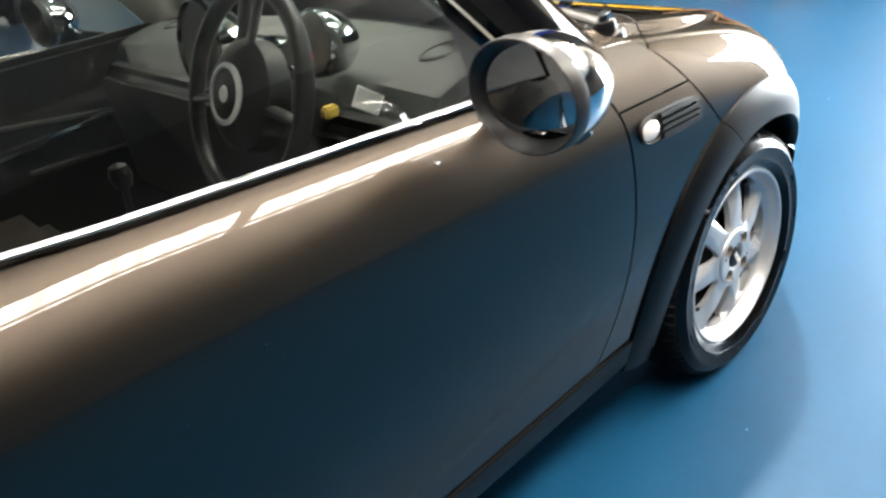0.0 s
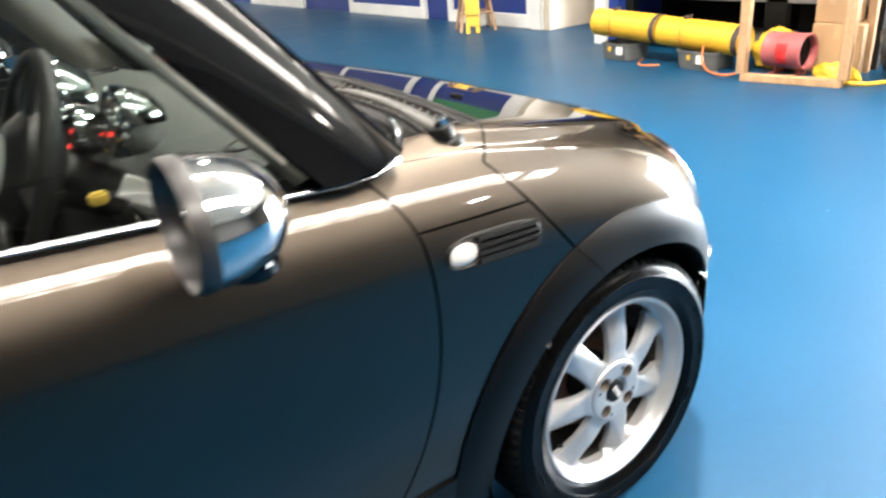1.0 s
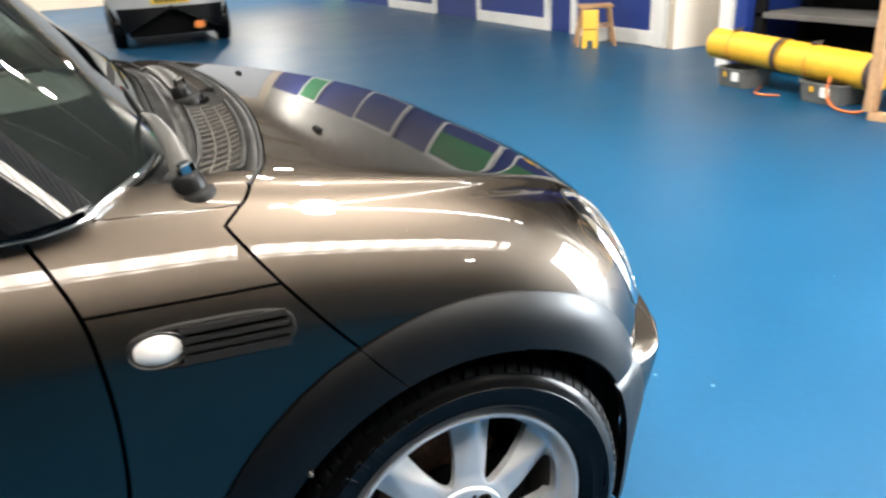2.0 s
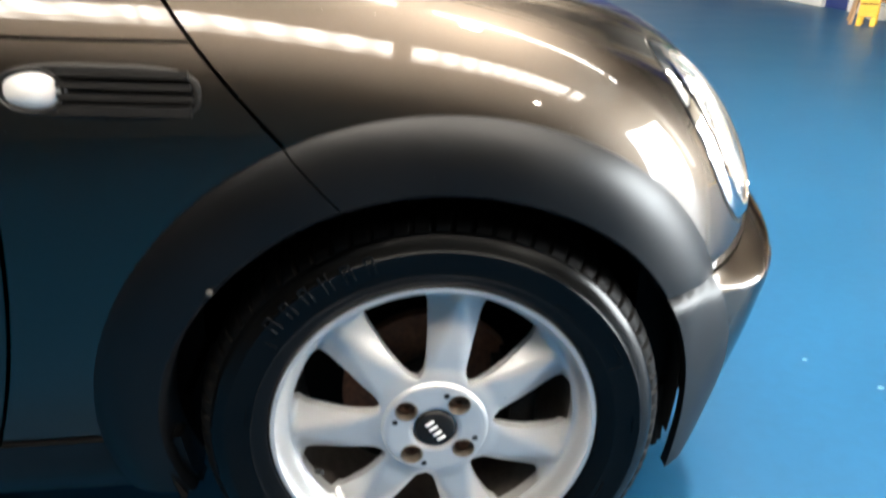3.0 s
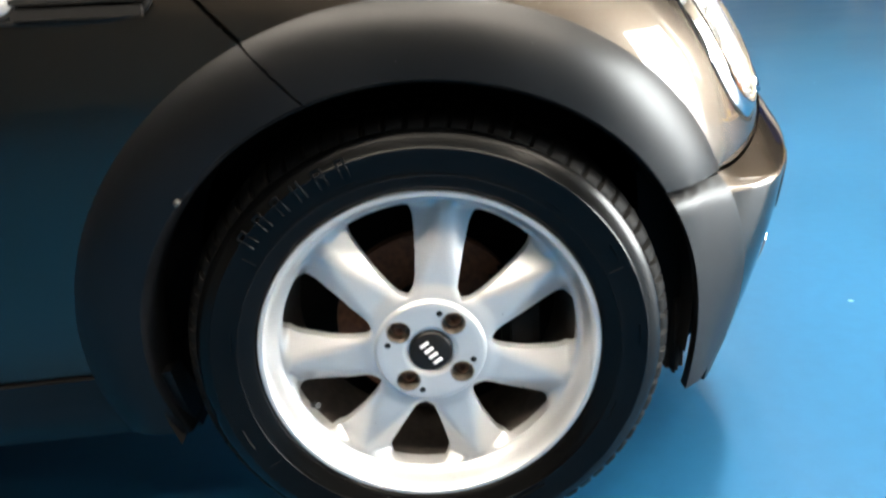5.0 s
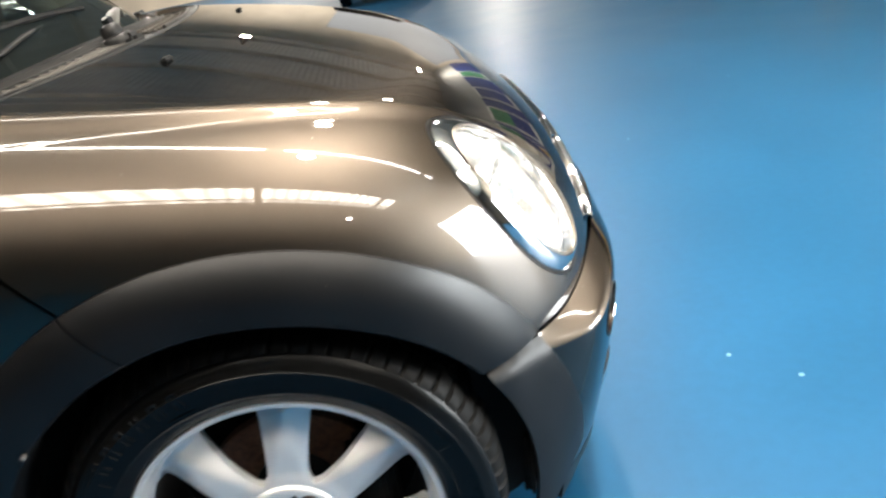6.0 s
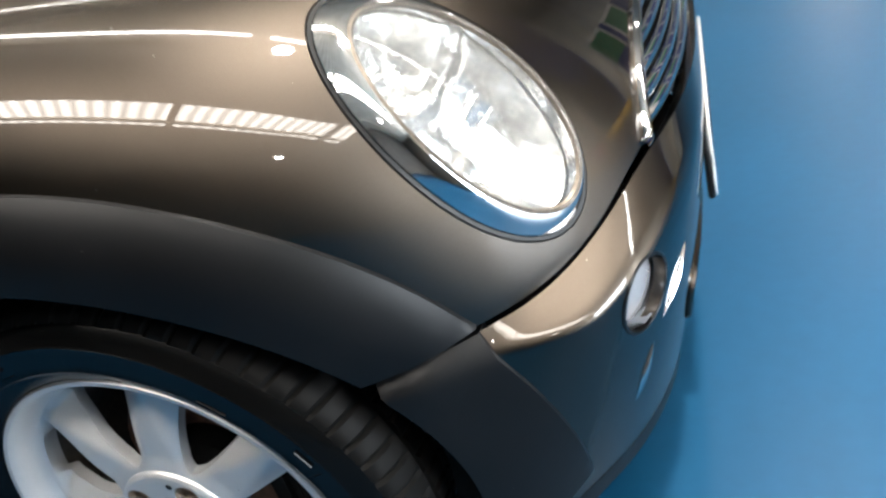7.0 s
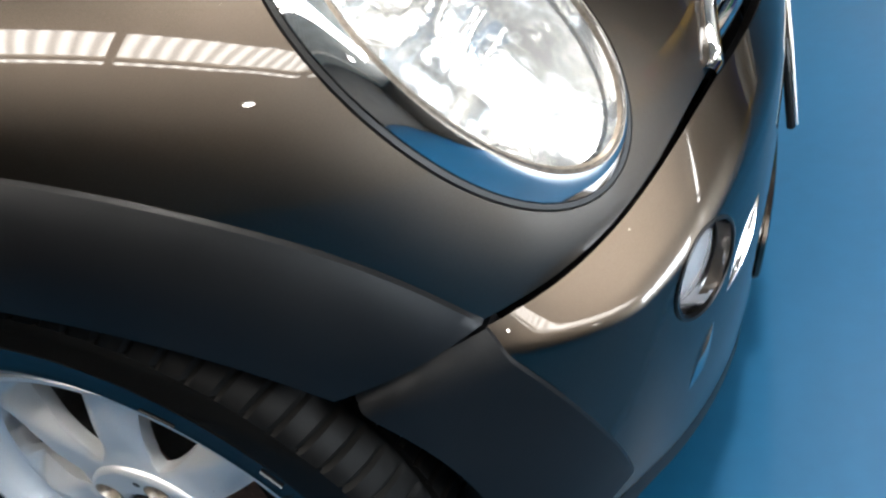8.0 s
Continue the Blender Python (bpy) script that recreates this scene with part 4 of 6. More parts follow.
def cowl_point(s, t, lift=0.0):
    """From the bonnet's back edge (t = 0) to the screen's foot (t = 1)."""
    a, b = bonnet_back(abs(s)) - 0.007, screen_foot(s) + 0.008
    x = a + (b - a) * t
    z0 = top_z(a, abs(s)) - 0.004
    z1 = 0.926 + 0.012 * (1 - (s / 0.72) ** 2)
    ease = t * t * (3 - 2 * t)
    ridge = 0.006 * math.exp(-((t - 0.72) / 0.035) ** 2) + 0.005 * math.exp(-((t - 0.86) / 0.04) ** 2) + 0.004 * math.exp(-((t - 0.07) / 0.05) ** 2)
    return (x, s, z0 + (z1 - z0) * ease - 0.010 * math.sin(math.pi * t) + ridge + lift)


def cowl(car):
    rows = [[cowl_point(s, t) for s in np.linspace(-0.668, 0.668, 70)] for t in np.linspace(0, 1, 34)]
    base = part("cowl", skirt(grid(np.array(rows)), 0.02, (0, 0, -1)), COWL_M, car, "grey-black plastic cowl under the windscreen")
    for sgn in (-1, 1):
        well = [[cowl_point(sgn * s, t, 0.0016) for s in np.linspace(0.10, 0.622, 30)] for t in (0.16, 0.25, 0.35, 0.45, 0.55, 0.63)]
        part("vent_well", grid(np.array(well)), LINER, base)
        bars = []
        for k in range(-5, 26):
            pts = []
            for t in np.linspace(0.15, 0.64, 15):
                s = 0.10 + 0.036 * k + 0.060 * (t - 0.40) * 2
                if 0.095 < s < 0.627:
                    pts.append(cowl_point(sgn * s, t, 0.0030))
            if len(pts) > 1:
                bars.append(tube(pts, 0.0030, 6))
        for t in (0.31, 0.47):
            bars.append(tube([cowl_point(sgn * s, t, 0.0036) for s in np.linspace(0.10, 0.622, 26)], 0.0020, 6))
        part("cowl_mesh", joined(*bars), MESH_M, base, "grey slotted air vent")
        rim = [cowl_point(sgn * s, 0.15, 0.004) for s in np.linspace(0.09, 0.62, 24)] + [cowl_point(sgn * 0.628, t, 0.004) for t in np.linspace(0.18, 0.60, 8)] + [cowl_point(sgn * s, 0.64, 0.004) for s in np.linspace(0.62, 0.09, 24)]
        part("vent_rim", tube(rim, 0.0045, 8), COWL_M, base)
    lip = [(bonnet_back(abs(s)) - 0.004, s, top_z(bonnet_back(abs(s)), abs(s)) - 0.003) for s in np.linspace(-0.70, 0.70, 80)]
    part("bonnet_seal", tube(lip, 0.0048, 8), BAR_DARK, base)


def wiper(car, pivot, knee, tip, blade0, blade1):
    p, k, t = Vector(pivot), Vector(knee), Vector(tip)
    turn = Matrix.Translation(p) @ Matrix.Rotation(radians(-14), 4, "Y")
    base = part("wiper", joined(shifted(lathe([(0.034, -0.03), (0.035, -0.004), (0.030, 0.004), (0.022, 0.006), (0.021, 0.022), (0.017, 0.028), (0.009, 0.030), (0.008, 0.036), (0, 0.037)], 24, "z"), turn),
                                shifted(box(-0.03, 0.045, -0.026, 0.030, -0.03, -0.002, 0.009, 2), turn)), BAR_DARK, car, "black windscreen wiper")
    part("pivot_nut", shifted(lathe([(0.012, 0.022), (0.012, 0.034), (0.008, 0.037), (0, 0.037)], 6, "z"), turn @ Matrix.Translation((0.004, 0.0, 0.006))), CHROME, base)
    head = curve_points([p + Vector((-0.004, 0, 0.020)), p + (k - p) * 0.35 + Vector((0, 0, 0.030)), p + (k - p) * 0.7 + Vector((0, 0, 0.024)), k], 8)
    part("wiper_arm", tube(head, lambda q: 0.013 * (1 - q) ** 0.8 + 0.005, 10, 0.4), SATIN, base, "grey tapered wiper arm")
    part("arm_rod", tube([k, (k + t) / 2 + Vector((0.004, 0, 0.005)), t], 0.0045, 8), BAR_DARK, base)
    part("wiper_blade", tube(curve_points([Vector(blade0), (Vector(blade0) + Vector(blade1)) / 2 + Vector((0.010, 0, 0.010)), Vector(blade1)], 8), 0.0065, 6), LINER, base)


def nose(car):
    bump = bumper_mesh()
    bump = clip(bump, lambda p: wheel_dist(p) - ARCH_OUT + 0.012)
    upper = clip(bump, lambda p: Z(p) - 0.199)
    upper = clip(upper, lambda p: (((np.abs(Y(p)) / 0.43) ** 4 + (np.abs(Z(p) - 0.272) / 0.048) ** 4) ** 0.25 - 1) * 0.05)
    for sg in (-1, 1):
        c = on_bumper(sg * radians(48.6), 0.427)
        upper = clip(upper, lambda p, c=c: np.linalg.norm(p - np.array(c), axis=1) - 0.0425)
    b = part("front_bumper", skirt(upper, 0.012), PAINT, car, "bronze-grey front bumper")
    part("bumper_lip", skirt(clip(bump, lambda p: 0.196 - Z(p)), 0.012), TRIM, b, "black lower bumper lip")
    backing = [[tuple(on_bumper(a, z, -0.05)) for a in np.linspace(-1.2, 1.2, 40)] for z in (0.50, 0.40, 0.30, 0.20)]
    part("bumper_core", grid(np.array(backing)), LINER, b)
    # intake with rounded bright lip
    loop = []
    for k in range(97):
        t = 2 * math.pi * k / 96
        c, s = math.cos(t), math.sin(t)
        y, z = 0.43 * math.copysign(abs(c) ** 0.5, c), 0.272 + 0.048 * math.copysign(abs(s) ** 0.5, s)
        loop.append(tuple(on_bumper(math.asin(max(-1, min(1, y / bump1(math.asin(y / 0.66), z)))), z, 0.001)))
    part("intake_lip", tube(loop, 0.006, 8), PAINT, b)
    for z in (0.25, 0.272, 0.294):
        part("intake_bar", tube([tuple(on_bumper(a, z, -0.02)) for a in np.linspace(-0.68, 0.68, 30)], 0.005, 8), TRIM, b)
    # raised corner edges of the lower face, chromed to stand in for highlights
    for sg in (-1, 1):
        for p0, p1, z0, z1 in ((40.5, 46.6, 0.418, 0.362), (47.8, 50.8, 0.352, 0.280)):
            line = [tuple(on_bumper(sg * radians(p0 + (p1 - p0) * q), z0 + (z1 - z0) * q, -0.002)) for q in np.linspace(0, 1, 18)]
            part("bumper_ridge", tube(line, lambda q: 0.001 + 0.0055 * math.sin(math.pi * q), 10, 0.75), CHROME, b)
    # plate on its holder
    holder = part("number_plate", box(0.597, 0.6065, -0.262, 0.262, 0.335, 0.452, 0.003), BAR_DARK, car, "white number plate with plain dark bars")
    part("plate_face", box(0.607, 0.610, -0.26, 0.26, 0.340, 0.451, 0.001), PLATE_M, holder)
    for k in range(7):
        y = -0.205 + 0.062 * k + (0.02 if k > 3 else 0)
        part("plate_bar", box(0.6101, 0.611, y, y + 0.042, 0.357, 0.434, 0.0), BAR_DARK, holder, smooth=False)
    # grille
    def mouth(y, z, lift):
        lo = root1(lambda m: field1(m, abs(y), z), 0.2, 0.75)
        return (lo + lift, y, z)
    arc = []
    for k in range(81):
        t = math.pi * k / 80
        c = math.cos(t)
        y = 0.488 * math.copysign(abs(c) ** (2 / 3.2), c)
        z = SEAM_Z - 0.02 + 0.163 * max(1 - abs(y / 0.488) ** 3.2, 0) ** 0.5
        arc.append(mouth(y, max(z, seam1(y) + 0.004), 0.003))
    sur = part("grille", tube(arc, 0.0072, 10, 0.8), CHROME, car, "chrome grille with curved bars")
    back = []
    for z in np.linspace(0.49, 0.66, 10):
        back.append([mouth(y, z, -0.045) for y in np.linspace(-0.489, 0.489, 40)])
    part("grille_back", grid(np.array(back)), LINER, sur)
    for z in (0.548, 0.568, 0.588, 0.608, 0.628):
        w = 0.478 * max(1 - ((z - SEAM_Z + 0.02) / 0.163) ** 2, 0.02) ** (1 / 3.2)
        part("grille_bar", tube([mouth(y, z, -0.004) for y in np.linspace(-w, w, 40)], 0.0065, 10, 1.5), CHROME, sur, "curved chrome bar")
    # black trim round the front of the wheel, on the bumper
    band = []
    for i in range(13):
        t = i / 12
        row = []
        for k in range(41):
            deg = 37.0 - 57.1 * k / 40
            a, f = radians(deg), max(25.9 - deg, 0) / 46.0
            r1 = ARCH_OUT - 0.006 + 0.034 * f ** 0.75
            r = r1 + (ARCH_IN + 0.012 * f - r1) * t
            x, z = r * math.cos(a), max(AXLE_Z + r * math.sin(a), 0.165)
            y = trim_y(x, max(z, 0.18)) + 0.0015 + (0.003 + 0.012 * (1 - (1 - t) ** 2)) * min(max((0.484 - z) / 0.012, 0), 1)
            row.append((x, -y, z))
        band.append(row)
    V, F = grid(np.array(band))
    both("bumper_arch_trim", skirt(clip((V, F), lambda p: np.minimum(Z(p) - 0.190 - 0.55 * np.maximum(X(p) - 0.372, 0), 0.4825 - Z(p))), 0.02, (0, 1, 0)), TRIM, car, "black wheel-arch trim on the bumper")
    both("splash_flap", joined(box(0.340, 0.366, -0.705, -0.58, 0.168, 0.30, 0.011, 3)), LINER, car)


def cabin(car):
    dash = []
    for t in np.linspace(0, 1, 14):
        row = []
        for u in np.linspace(-1, 1, 30):
            x = (-0.44 + 0.085 * (1 - u * u)) * (1 - t) - 0.80 * t
            z = 0.918 + 0.035 * math.sin(math.pi * min(t * 1.1, 1)) * 1.0 - 0.16 * max(t - 0.88, 0) / 0.12 * 0.6 + 0.01 * (1 - u * u)
            row.append((x, 0.66 * u, z))
        dash.append(row)
    d = part("dashboard", skirt(grid(np.array(dash)), 0.03, (0, 0, -1)), DASH, car, "grey padded dashboard top")
    part("dash_front", box(-0.83, -0.60, -0.66, 0.66, 0.52, 0.885, 0.03, 3), CABIN, d)
    for y in (-0.53, 0.53):
        c = Matrix.Translation((-0.60, y, 0.951)) @ Matrix.Diagonal((1.25, 0.8, 1, 1)) @ Matrix.Rotation(radians(-6), 4, "Y")
        ring = part("dash_vent", shifted(lathe([(0.045, 0.0), (0.045, 0.007), (0.038, 0.008), (0.034, 0.002)], 36, "z"), c), CABIN, d, "oval black air vent")
        part("vent_slats", joined(*[shifted(box(-0.034, 0.034, -0.003 + k, 0.003 + k, 0.001, 0.005, 0.001), c) for k in (-0.02, -0.007, 0.007, 0.02)]), CABIN, ring)
    # rev counter on the column
    m = Matrix.Translation((-0.775, -0.395, 1.004)) @ Matrix.Rotation(radians(-78), 4, "Y")
    pod = part("rev_counter", shifted(lathe([(0.0, -0.075), (0.03, -0.07), (0.052, -0.045), (0.060, -0.01), (0.061, 0.01), (0.057, 0.016), (0.053, 0.012)], 40, "z"), m), CHROME, d, "chrome round rev counter pod")
    part("dial_face", shifted(lathe([(0.054, 0.010), (0.0, 0.010)], 36, "z"), m), mat("pale_dial", (0.30, 0.27, 0.23), 0.2, coat=1.0, blotch=0.2, blotch_size=40), pod, "pale glossy dial")
    for k, yy in enumerate((-0.262, -0.335)):
        mk = Matrix.Translation((-0.835 + 0.004 * k, yy, 0.985)) @ Matrix.Rotation(radians(-78), 4, "Y")
        gauge = part("column_gauge", shifted(lathe([(0.0, -0.05), (0.035, -0.045), (0.043, -0.01), (0.0435, 0.008), (0.040, 0.012), (0.038, 0.006)], 36, "z"), mk), CHROME, d, "small chrome-ringed gauge")
        part("dial_face", shifted(lathe([(0.039, 0.005), (0.0, 0.005)], 30, "z"), mk), CABIN, gauge)
    part("warning_light", shifted(lathe([(0.004, 0.0115), (0.003, 0.0125), (0.0, 0.0125)], 10, "z"), mk @ Matrix.Translation((0.004, 0.006, -0.004))), mat("red_warning_light", (0.5, 0.01, 0.01), 0.3, emit=(1, 0.04, 0.02), power=2.5), pod, "small glowing red light")
    for where, base in ((m, pod), (mk, gauge)):
        part("tell_tale", shifted(lathe([(0.0045, 0.0125), (0.0035, 0.0138), (0.0, 0.0140)], 10, "z"), where @ Matrix.Translation((-0.022, 0.008, -0.001))), bpy.data.materials["red_warning_light"], base, "small glowing red light")
    m2 = Matrix.Translation((-0.80, 0.0, 0.98)) @ Matrix.Rotation(radians(-80), 4, "Y")
    spd = part("speedometer", shifted(lathe([(0.0, -0.06), (0.07, -0.06), (0.098, -0.01), (0.10, 0.012), (0.093, 0.018), (0.088, 0.010)], 44, "z"), m2), CHROME, d, "large round central speedometer")
    part("dial_face", shifted(lathe([(0.089, 0.010), (0.0, 0.010)], 36, "z"), m2), CABIN, spd)
    # steering wheel
    sw = Matrix.Translation((-0.930, -0.380, 0.955)) @ Matrix.Rotation(radians(-68), 4, "Y")
    ring = [tuple(sw @ Vector((0.178 * math.cos(2 * math.pi * k / 60), 0.178 * math.sin(2 * math.pi * k / 60), 0))) for k in range(61)]
    st = part("steering_wheel", tube(ring, 0.0155, 12), CABIN, car, "black leather steering wheel")
    part("wheel_boss", shifted(lathe([(0.0, 0.040), (0.03, 0.040), (0.040, 0.037), (0.07, 0.030), (0.094, 0.01), (0.096, -0.03), (0.07, -0.05)], 36, "z"), sw), CABIN, st)
    part("boss_ring", shifted(lathe([(0.050, 0.031), (0.052, 0.0385), (0.044, 0.042), (0.042, 0.038)], 40, "z"), sw), BAR_LIGHT, st, "pale ring round the badge")
    part("boss_badge", shifted(lathe([(0.014, 0.0405), (0.012, 0.0425), (0.0, 0.043)], 24, "z"), sw), BAR_LIGHT, st)
    for a in (8, 172, 262, 278):
        c, s = math.cos(radians(a + 90)), math.sin(radians(a + 90))
        part("spoke", tube([tuple(sw @ Vector((0.07 * c, 0.07 * s, 0.006))), tuple(sw @ Vector((0.172 * c, 0.172 * s, 0.0)))], 0.013, 10, 0.6), CABIN, st)
    part("column", tube([tuple(sw @ Vector((0, 0, -0.03))), (-0.72, -0.372, 0.83)], 0.045, 14), CABIN, st)
    for y, z in ((-0.49, 0.93), (-0.26, 0.93)):
        part("stalk", tube([(-0.885, -0.372, 0.905), (-0.90, y, z)], 0.008, 8), CABIN, st)
    part("paper_tag", shifted(joined(box(-0.03, 0.03, -0.002, 0.002, -0.018, 0.018, 0.001)), Matrix.Translation((-0.80, -0.545, 0.925)) @ Matrix.Rotation(radians(35), 4, "Y")), PLATE_M, d, "white paper tag")
    part("tag_clip", shifted(box(-0.014, 0.014, -0.01, 0.01, -0.01, 0.01, 0.004, 2), Matrix.Translation((-0.855, -0.51, 0.92))), mat("yellow_tag", (0.65, 0.45, 0.08), 0.5), d, "small yellow clip")
    # doors' inner faces, floor and seats
    for sg in (-1, 1):
        part("door_card", box(-1.65, -0.60, sg * 0.695 - 0.03, sg * 0.695 + 0.03, 0.35, 0.905 if sg < 0 else 0.955, 0.02, 2), CABIN, car, "dark inner door card")
        part("door_pull", tube([(-1.25, sg * 0.665, 0.72), (-1.15, sg * 0.63, 0.735), (-0.92, sg * 0.63, 0.75), (-0.84, sg * 0.665, 0.74)], 0.012, 8), CHROME, car)
        for ends in (((-1.14, 0.800), (-0.80, 0.757)), ((-1.09, 0.662), (-0.82, 0.650))):
            part("door_strip", tube([(x, sg * 0.660, z) for x, z in ends], 0.007, 8), SATIN, car, "satin grey strip on the door card")
        seat = part("front_seat", box(-1.62, -1.12, sg * 0.36 - 0.245, sg * 0.36 + 0.245, 0.42, 0.60, 0.05, 3), SEAT_M, car, "dark leather front seat")
        back = shifted(box(-0.07, 0.07, -0.24, 0.24, 0.0, 0.62, 0.05, 3), Matrix.Translation((-1.62, sg * 0.36, 0.55)) @ Matrix.Rotation(radians(-14), 4, "Y"))
        part("seat_back", back, SEAT_M, seat)
        part("head_rest", shifted(box(-0.05, 0.05, -0.12, 0.12, 0.64, 0.80, 0.035, 3), Matrix.Translation((-1.62, sg * 0.36, 0.55)) @ Matrix.Rotation(radians(-14), 4, "Y")), SEAT_M, seat)
    part("centre_console", box(-1.50, -0.80, -0.09, 0.09, 0.35, 0.62, 0.03, 2), CABIN, car)
    part("gear_lever", joined(tube([(-1.08, 0, 0.60), (-1.06, 0, 0.76)], 0.008, 8), shifted(lathe([(0, 0.03), (0.018, 0.022), (0.024, 0.0), (0.016, -0.024), (0.0, -0.026)], 18, "z"), Matrix.Translation((-1.06, 0, 0.78)))), CABIN, car)
    part("rear_seat", box(-2.28, -1.85, -0.58, 0.58, 0.40, 0.86, 0.06, 3), SEAT_M, car)
    part("interior_mirror", shifted(lathe([(0, -0.01), (0.04, -0.008), (0.05, 0.006), (0.0, 0.012)], 28, "x"), Matrix.Translation((-0.86, 0.0, 1.29)) @ Matrix.Diagonal((1, 2.3, 0.7, 1))), CABIN, car)
    part("cabin_floor", joined(box(-2.3, -0.35, -0.68, 0.68, 0.24, 0.30, 0.0), box(-0.50, -0.45, -0.68, 0.68, 0.24, 0.88, 0.0)), LINER, car)


def build_car():
    car = empty("car", (0, 0, 0), "bronze-grey small hatchback with chrome details, on a blue floor", "car")
    doors = body_panels(car, PAINT)
    arch = clip(flank_band(ARCH_IN, ARCH_OUT, 22.0, 197, 0.017, steps=110, rows=18), lambda p: np.where(X(p) > 0.2, Z(p) - 0.4895, 1.0))
    both("wheel_arch_trim", skirt(clip(arch, lambda p: X(p) - shut_x(Z(p)) - 0.0016), 0.006), TRIM, car, "black plastic wheel-arch trim on the bonnet's wing")
    both("wheel_arch_trim", skirt(clip(arch, lambda p: shut_x(Z(p)) - 0.0016 - X(p)), 0.006), TRIM, car, "black plastic wheel-arch trim")
    both("wheel_arch_trim", flank_band(ARCH_IN, ARCH_OUT, -15, 197, 0.012, -BASE, 50, 8), TRIM, car, "black plastic wheel-arch trim")
    sill = [[(x, -(side_y(x, z) + 0.005 - 0.02 * max(0.24 - z, 0) / 0.05), z) for x in np.linspace(-2.08, -0.335, 60)] for z in (0.316, 0.308, 0.28, 0.25, 0.225, 0.205, 0.195)]
    V, F = grid(np.array(sill))
    both("sill_trim", skirt((V, F), 0.03, (0, 1, 0)), TRIM, car, "black plastic sill trim")
    # thin line added for the light that the sill trim's top edge catches
    edge = [(x, -(side_y(x, 0.313) + 0.006), 0.3175 - 0.004 * sstep1(-0.42, -0.36, x)) for x in np.linspace(-2.06, -0.345, 40)]
    both("sill_seal", tube(edge, 0.0014, 6), TREAD_M, car, "thin line standing in for light on the sill's top edge")
    for x0 in (0.0, -BASE):
        both("arch_liner", arch_liner(x0), LINER, car)
    part("underbody", joined(box(-2.9, 0.50, -0.52, 0.52, 0.17, 0.50, 0.01), box(-2.06, -0.40, -0.70, 0.70, 0.19, 0.30, 0.01)), LINER, car)
    clip_at = Matrix.Translation((-0.254, -0.862, 0.556)) @ Matrix.Rotation(radians(90), 4, "X")
    part("trim_clip", shifted(lathe([(0.0, 0.003), (0.0026, 0.0025), (0.0036, 0.001), (0.0036, -0.004)], 12, "z"), clip_at), SATIN, car, "small pale clip on the arch trim")
    side_repeater(car)
    nose(car)
    for mirrored in (False, True):
        build_headlamp(car, mirrored)
        door_mirror(car, mirrored)
    for sg in (-1, 1):
        build_fog_lamp(car, sg)
    glasshouse(car)
    cowl(car)
    wiper(car, (-0.322, -0.683, 0.922), (-0.352, -0.30, 0.965), (-0.385, -0.02, 0.985), (-0.405, -0.36, 0.99), (-0.390, 0.24, 0.995))
    wiper(car, (-0.255, -0.02, 0.935), (-0.315, 0.26, 0.965), (-0.375, 0.42, 0.975), (-0.385, 0.16, 0.985), (-0.44, 0.62, 0.97))
    z = top_z(-0.070, 0.392)
    for sg in (-1, 1):
        jet = shifted(box(-0.007, 0.007, -0.019, 0.019, -0.002, 0.006, 0.003, 2), Matrix.Translation((-0.070, sg * 0.392, z)))
        part("washer_jet", jet, LINER, car, "small black washer jet")
    cabin(car)
    first = build_wheel(car, (0, 0, 0))
    first.matrix_basis = Matrix.Translation((0, 0, AXLE_Z)) @ Matrix.Rotation(radians(10.3), 4, "Y")
    copy_part(first, Matrix.Translation((-BASE, 0, AXLE_Z)), car)
    for x0 in (0, -BASE):
        copy_part(first, Matrix.Translation((x0, 0, AXLE_Z)) @ Matrix.Rotation(math.pi, 4, "Z"), car)
    return car


build_car()

# ---- the workshop ----
CREAM = mat("cream_wall_paint", (0.60, 0.52, 0.42), 0.6, grain=0.05, grain_size=90, blotch=0.12, blotch_size=1.2, bump=0.0006)
WHITE = mat("white_paint", (0.78, 0.77, 0.74), 0.4, grain=0.04, grain_size=120, blotch=0.08, blotch_size=2.5)
NAVY = mat("navy_panel_paint", (0.012, 0.035, 0.20), 0.45, grain=0.08, grain_size=90, blotch=0.12, blotch_size=2)
GREEN = mat("green_panel_paint", (0.03, 0.22, 0.09), 0.45, grain=0.08, grain_size=90, blotch=0.1)
FLOOR_M = mat("blue_epoxy_floor", (0.0036, 0.052, 0.116), 0.5, grain=0.06, grain_size=30, blotch=0.11, blotch_size=1.6, bump=0.0002, rough_var=0.1, spec=0.12, coat=0.42, coat_rough=0.36)
FLOOR_M.node_tree.nodes["Principled BSDF"].inputs["Coat IOR"].default_value = 1.33
ROOF_M = mat("cream_roof_sheet", (0.48, 0.43, 0.36), 0.6, grain=0.08, grain_size=40, blotch=0.15)
# dark dun for unseen walls, picked to darken what the car reflects
DUN = mat("dun_block_wall", (0.075, 0.07, 0.062), 0.7, grain=0.08, grain_size=60, blotch=0.15, blotch_size=1.5, bump=0.0008)
add_specks(FLOOR_M, 9, 0.07, 0.16, (0.10, 0.20, 0.27))
X_WALL = 5.32


def wall(name, x0, x1, y0, y1, z0, z1, material, label="cream painted workshop wall"):
    return tagged(part(name, box(x0, x1, y0, y1, z0, z1, 0.0), material, smooth=False), label, "wall", kind="structure")


